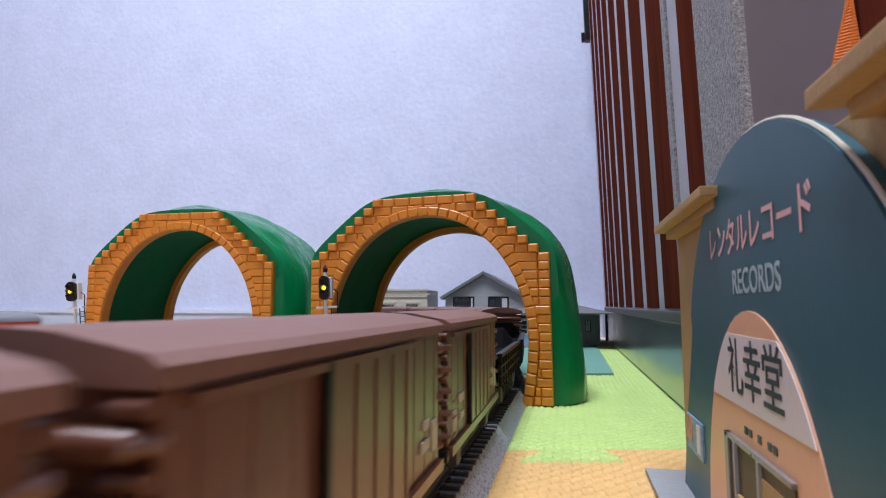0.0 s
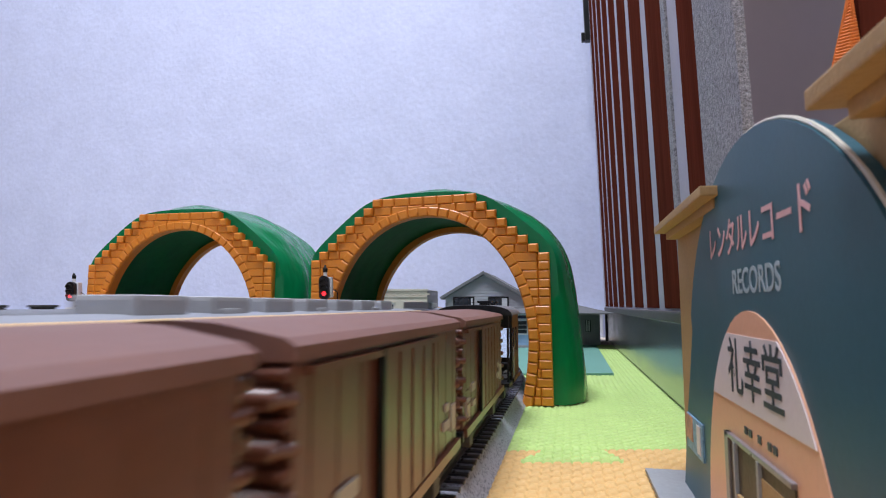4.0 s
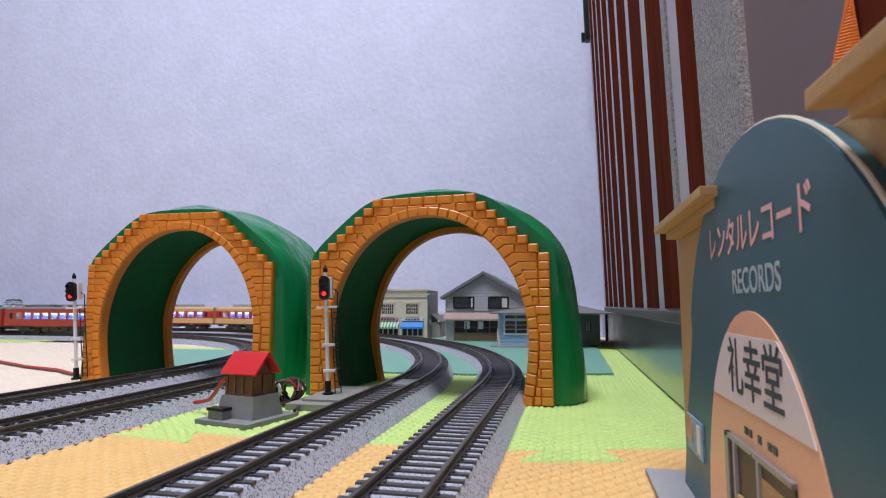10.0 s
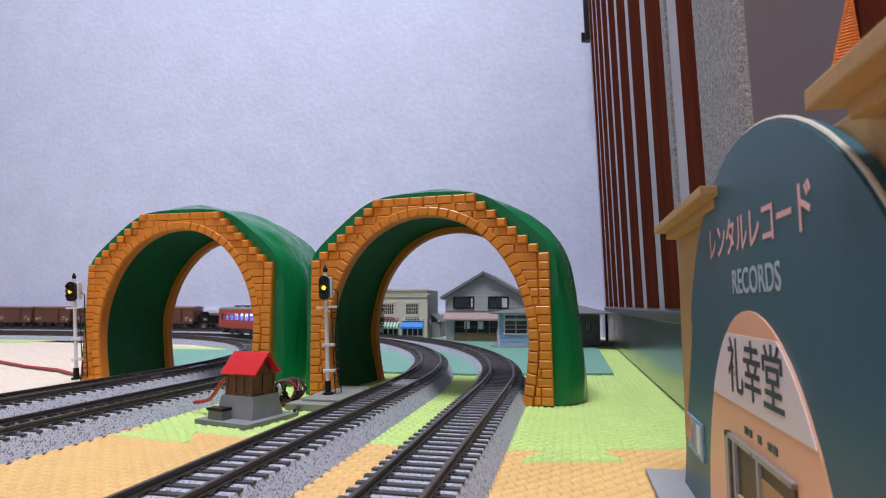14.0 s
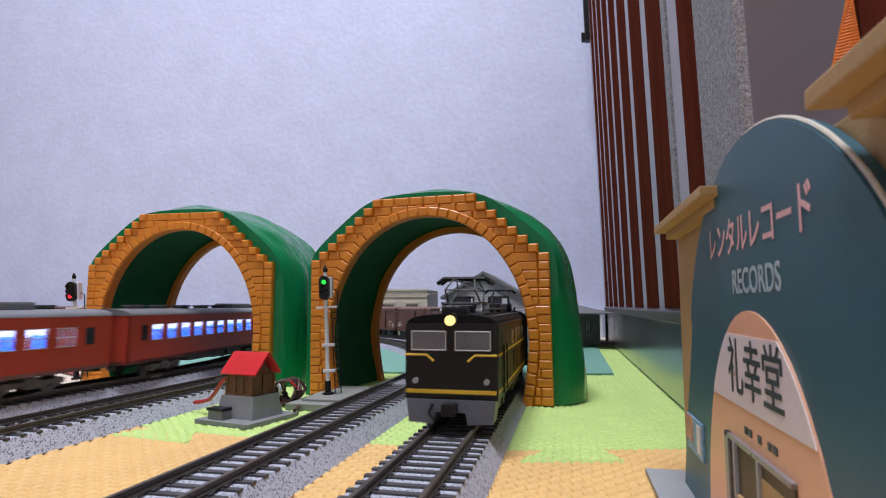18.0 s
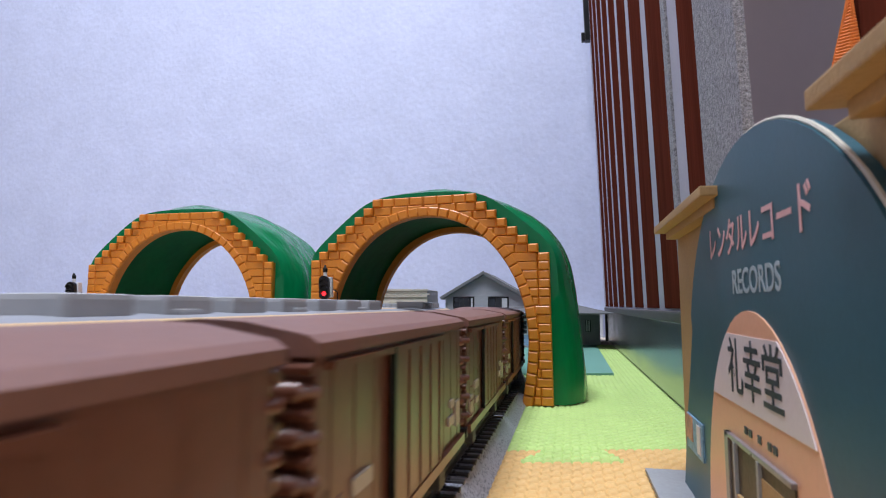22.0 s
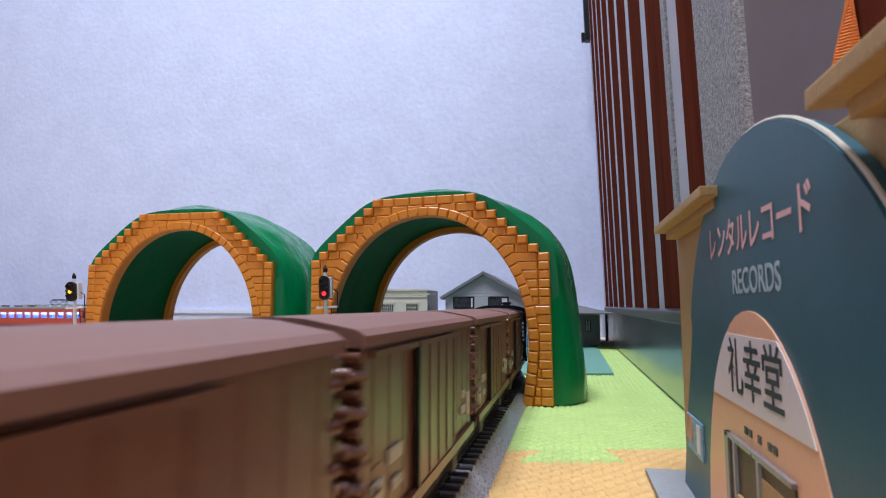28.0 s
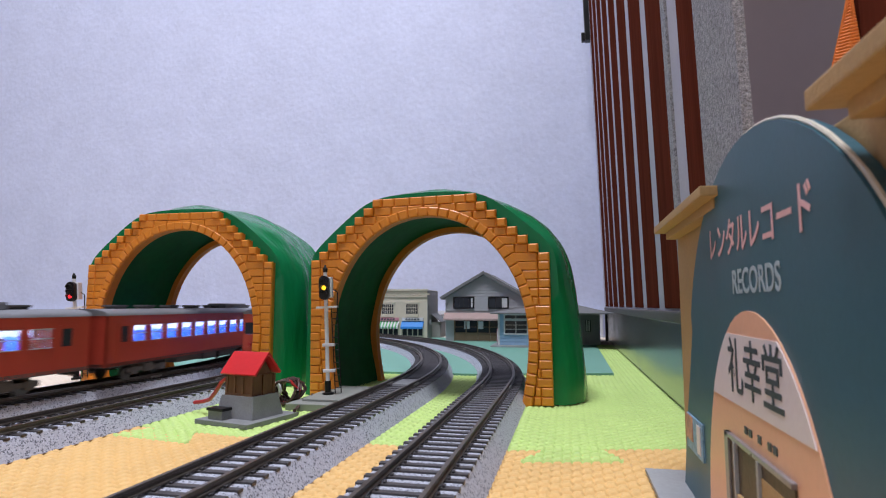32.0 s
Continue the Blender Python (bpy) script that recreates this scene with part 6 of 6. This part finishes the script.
def caboose():
    """Short brake van: cabin between two open platforms under one arched roof."""
    L, roof = 0.066, 0.0225
    yb, yf = -0.0185, 0.0148
    W, H0, HE, HR = 0.0172, 0.0105, 0.0412, 0.0455
    top = empty("brake_van", pose(0, 0, 0), "black brake van with arched grey roof and lit windows", "freight wagon", "freight train")
    zs = (0.0230, 0.0346)
    mid = (yb + yf) / 2
    for sx in (-1, 1):
        a, b = sorted((sx * W, sx * (W - 0.0012)))
        wins = [(-0.0085, -0.0015), (0.0045, 0.0135)]
        bm = boxes((a, b, yb, yf, H0, zs[0]), (a, b, yb, yf, zs[1], HE))
        edges = [yb] + [v for w in wins for v in w] + [yf]
        for e0, e1 in zip(edges[::2], edges[1::2]):
            box(bm, a, b, e0, e1, zs[0], zs[1])
        s = part("side_wall", bm, BLACK, top)
        for w0, w1 in wins:
            part("window_pane", boxes((a + 0.0003, b - 0.0003, w0, w1, zs[0], zs[1])), GLASS, s, "lit window")
        part("sill", boxes((min(sx * W, sx * (W + 0.0008)), max(sx * W, sx * (W + 0.0008)), yb, yf, H0 - 0.0008, H0 + 0.0010)), BLACK, s)
        bm = bmesh.new()
        tube(bm, [(sx * (W + 0.0006), yf - 0.0010, 0.012), (sx * (W + 0.0006), yf - 0.0010, 0.026)], 0.0003, 5)
        part("handrail", bm, GREY_PAINT, s)
        for y in (-0.017, 0.017):
            part("axle_box", boxes((sx * 0.0125 - 0.0014, sx * 0.0125 + 0.0014, y - 0.0030, y + 0.0030, 0.0030, 0.0085), bevel=0.0005), UNDER, top)
    cols = [(-0.0160, -0.0100), (-0.0093, -0.0033), (-0.0026, 0.0034), (0.0041, 0.0101)]
    for e, ye in ((-1, yb), (1, yf)):
        a, b = sorted((ye, ye - e * 0.0012))
        z0 = zs[0] - 0.002
        bm = boxes((-W, W, a, b, H0, z0), (-W, W, a, b, zs[1], HE))
        edges = [-W] + [v for w in cols for v in w] + [W]
        for e0, e1 in zip(edges[::2], edges[1::2]):
            box(bm, e0, e1, a, b, z0, zs[1])
        prism(bm, roof_outline(W, HE, HR), a, b)
        s = part("end_wall", bm, BLACK, top)
        for x0, x1 in cols:
            part("window_pane", arched_pane(x0, x1, z0, zs[1], a + 0.0003, b - 0.0003), GLASS, s, "lit arched window")
        yp = e * (L / 2 - 0.0045)
        p = part("platform", boxes((-W, W, min(ye, yp), max(ye, yp), 0.0092, 0.0108)), BLACK, top)
        bm = bmesh.new()
        y = e * (roof - 0.001)
        for x in (-0.016, -0.006, 0.006, 0.016):
            tube(bm, [(x, y, 0.0105), (x, y, 0.0190)], 0.0004, 6)
        for z in (0.0145, 0.0190):
            tube(bm, [(-0.016, y, z), (0.016, y, z)], 0.0004, 6)
        part("railing", bm, BLACK, p)
        for x in (-0.0160, 0.0160):
            part("roof_post", boxes((x - 0.0005, x + 0.0005, y - 0.0005, y + 0.0005, 0.0105, HE)), BLACK, p)
        bm = bmesh.new()
        disc(bm, (-0.0145, ye + e * 0.0015, 0.0135), (0, 1, 0), 0.0018, 0.0022, 12)
        part("tail_lamp", bm, LAMP_RED if e < 0 else GREY_PAINT, top)
        q = sorted((yp, e * (L / 2 + 0.003)))
        part("coupler", boxes((-0.0020, 0.0020, q[0], q[1], 0.0066, 0.0094), bevel=0.0005), BLACK, top)
    bm = bmesh.new()
    prism(bm, roof_outline(W + 0.0008, HE - 0.0004, HR), -roof, roof)
    part("roof", bm, ROOF_MID, top, "grey arched roof", smooth=True)
    for e in (-1, 1):
        q = sorted((e * roof, e * (roof + 0.0003)))
        bm = bmesh.new()
        prism(bm, roof_outline(W + 0.0009, HE - 0.0006, HR - 0.0002), q[0], q[1])
        part("roof_end", bm, BLACK, top)
    for y in (-0.011, 0.010):
        part("roof_vent", boxes((-0.0065, -0.0015, y - 0.0022, y + 0.0022, HR - 0.001, HR + 0.0008), (-0.0075, -0.0005, y - 0.0030, y + 0.0030, HR + 0.0008, HR + 0.0020), bevel=0.0003), BLACK, top)
    part("interior_light", boxes((-0.0145, 0.0145, yb + 0.003, yf - 0.003, 0.0372, 0.0382)), VAN_LIGHT, top, "bluish white lamp")
    # Added glowing block filling the cabin, so every window looks evenly lit.
    part("window_glow_block", boxes((-0.0150, 0.0150, yb + 0.0030, yf - 0.0030, H0 + 0.004, 0.0360)), VAN_WINDOW_GLOW, top, "added bluish glowing block that makes the van windows evenly bright")
    part("underframe", boxes((-0.0110, 0.0110, -L / 2 + 0.004, L / 2 - 0.004, 0.0080, 0.0106)), UNDER, top)
    add_wheels(top, (-0.017, 0.017))
    return top


EXPRESS = (CREAM, RED, CREAM, RED, CREAM)
SUBURBAN = (VERMILION,) * 5
WINE = mat("wine_red_paint", (0.40, 0.050, 0.030), 0.38, vary=0.08, scale=60, fine=900, bump=0.05)
WINE_SCHEME = (WINE,) * 5
TRAINS = {}
FREIGHT_STEP, EXPRESS_STEP, C_STEP, D_STEP = 0.099, 0.262, 0.239, 0.241


def build_trains():
    a = []
    pos = 0.0

    def add(ob, length):
        nonlocal pos
        a.append((ob, pos + length / 2, length))
        pos += length
    add(loco_section(True), 0.128)
    add(loco_section(False), 0.128)
    h = hopper()
    b = boxcar()
    add(h, 0.100)
    add(copy_thing(h, pose(0, 0, 0)), 0.100)
    for i in range(7):
        add(b if i == 0 else copy_thing(b, pose(0, 0, 0)), FREIGHT_STEP)
    for i in range(2):
        add(copy_thing(h, pose(0, 0, 0)), 0.100)
    for i in range(5):
        add(copy_thing(b, pose(0, 0, 0)), FREIGHT_STEP)
    add(caboose(), 0.066)
    TRAINS["A"] = a
    label = "cream and crimson express railcar with grey roof units and lit windows"
    cars = [passenger_car("railcar", label, "express train", EXPRESS, EXPRESS_STEP, cab=1),
            passenger_car("railcar", label, "express train", EXPRESS, EXPRESS_STEP, cab=0)]
    cars += [copy_thing(cars[1], pose(0, 0, 0)) for i in range(2)]
    cars.append(passenger_car("railcar", label, "express train", EXPRESS, EXPRESS_STEP, cab=-1))
    TRAINS["B"] = [(c, EXPRESS_STEP * (i + 0.5), EXPRESS_STEP) for i, c in enumerate(cars)]
    label = "wine red railcar with dark roof ventilators and lit windows"
    cars = [passenger_car("railcar", label, "wine red train", WINE_SCHEME, C_STEP, cab=1, vents="caps"),
            passenger_car("railcar", label, "wine red train", WINE_SCHEME, C_STEP, cab=0, vents="caps"),
            passenger_car("railcar", label, "wine red train", WINE_SCHEME, C_STEP, cab=0, vents="caps"),
            passenger_car("railcar", label, "wine red train", WINE_SCHEME, C_STEP, cab=-1, vents="caps", lights="head")]
    TRAINS["C"] = [(c, C_STEP * (i + 0.5), C_STEP) for i, c in enumerate(cars)]
    label = "vermilion suburban railcar with lit blue-white windows"
    cars = [passenger_car("railcar", label + " and a pantograph", "vermilion train", SUBURBAN, D_STEP, cab=1, vents="caps", pantograph=0.088, lights="head"),
            passenger_car("railcar", label + " and a pantograph", "vermilion train", SUBURBAN, D_STEP, cab=2, vents="caps", pantograph=0.030)]
    TRAINS["D"] = [(c, D_STEP * (i + 0.5), D_STEP) for i, c in enumerate(cars)]


# ---- movement: where the head of each train is on its loop, by seconds ----
def head_path(train):
    la, lb, lc, ld = LOOP_A.length, LOOP_B.length, LOOP_C.length, LOOP_D.length
    if train == "A":
        return [(0, -0.9197), (1, -1.071), (2, -1.249), (3, -1.416), (5.9, -1.934), (6.6, -2.064), (12.4, 1.3 - la), (14.2, 0.91 - la), (16.5, 0.485 - la), (17.3, 0.338 - la), (17.8, 0.245 - la), (18.7, 0.08 - la), (20, -0.172 - la), (21.1, -0.3619 - la), (22, -0.498 - la), (23, -0.6616 - la), (24, -0.8101 - la), (25, -0.9648 - la), (25.57, -1.057 - la), (29.63, -1.755 - la), (32, -2.194 - la)]
    if train == "B":
        n = 5 * EXPRESS_STEP
        return [(0, -1.86 + n), (6, -0.152 + n), (7, 0.137 + n), (9.2, 0.745 + n), (10.8, 1.205 + n), (13, 1.82 + n), (17.5, -1.475 + lb + n), (32, -1.475 + 0.28 * 14.5 + lb + n)]
    if train == "C":
        return [(0, -0.273), (7, 1.277), (9, 1.720), (12, 2.384), (17.2, 0.325 + lc), (18, 0.525 + lc), (23.5, 1.7975 + lc), (25.5, 2.294 + lc), (31, 0.266 + 2 * lc), (32, 0.51 + 2 * lc)]
    return [(0, -0.30), (2, -0.73), (5.7, 2.2 - ld), (10, 1.31 - ld), (11.5, 0.998 - ld), (12, 0.898 - ld), (14.5, 0.358 - ld), (16.5, -0.098 - ld), (17, -0.207 - ld),
            (23.4, 2.2 - 2 * ld), (29, 0.996 - 2 * ld), (29.5, 0.889 - 2 * ld), (31, 0.572 - 2 * ld), (32, 0.362 - 2 * ld)]


def car_pose(loop, s, toward, reach):
    """A car's pose from the two points of the track under its wheels."""
    x0, y0, h0 = loop.at(s - reach)
    x1, y1, h1 = loop.at(s + reach)
    h = math.atan2(y1 - y0, x1 - x0) + (math.pi if toward else 0)
    return pose((x0 + x1) / 2, (y0 + y1) / 2, RAIL_Z, 0, 0, math.degrees(h) - 90)


def motions():
    for key, loop, toward in (("A", LOOP_A, True), ("B", LOOP_B, False), ("C", LOOP_C, False), ("D", LOOP_D, True)):
        knots = head_path(key)
        ts, ss = [k[0] for k in knots], [k[1] for k in knots]
        for ob, back, length in TRAINS[key]:
            rows = []
            for i in range(161):
                t = i * 0.2
                s = float(np.interp(t, ts, ss)) + (back if toward else -back)
                rows.append((t, car_pose(loop, s, toward, length * 0.33)))
            walk(ob, rows)
    for lamps, rows in SIGNALS:
        for k, (lamp, z) in enumerate(lamps):
            out = []
            for i, (t, on) in enumerate(rows):
                m = pose(0, -0.0046 if on == k else -0.0032, z)
                if i and rows[i - 1][1] != on:
                    out.append((t - 0.1, pose(0, -0.0046 if rows[i - 1][1] == k else -0.0032, z)))
                out.append((t, m))
            out.append((32.0, out[-1][1]))
            walk(lamp, out)


SIGNALS = []


def build_all():
    build_room()
    build_partition()
    build_tunnel(pose(-0.0832, 0.3275, -0.0004, 0, -0.7, -2.5), "green plastic toy tunnel with orange brick portal over two tracks", 1, 0.082)
    build_tunnel(pose(-0.2731, 0.3540, 0.0005, 0, 0, 1.1), "green plastic toy tunnel with orange brick portal, farther along", 2, 0.077)
    SIGNALS.append((build_signal(pose(-0.1365, 0.310, 0.0044, 0, 0, 12), -2.5, "white signal post with black head and ladder beside the larger tunnel")[1],
                    [(0, 1), (1.0, 0), (3.2, 2), (12.0, 1), (15.5, 0), (19.4, 2), (26.5, 1), (27.9, 2), (28.4, 1)]))
    SIGNALS.append((build_signal(pose(-0.3452, 0.345, 0.003, 0, 0, 12), -5.0, "white signal post with black head by the smaller tunnel", 0.97)[1],
                    [(0, 1), (2.0, 0), (3.2, 2), (11.9, 1), (16.0, 0), (17.4, 2), (27.0, 1), (30.0, 0), (31.4, 2)]))
    build_hut()
    build_signal_base()
    build_wires()
    build_trains()
    build_shop()
    build_village()
    build_mats()
    for loop, a, b, plates in ((LOOP_A, 0.09, 1.1, ()), (LOOP_B, 0.07, 1.0, (0.345,)), (LOOP_D, 0.13, 0.6, ()), (LOOP_C, 0.16, 0.7, (0.40,))):
        build_track(loop, "railway_track", a, b, plates)


build_all()
motions()
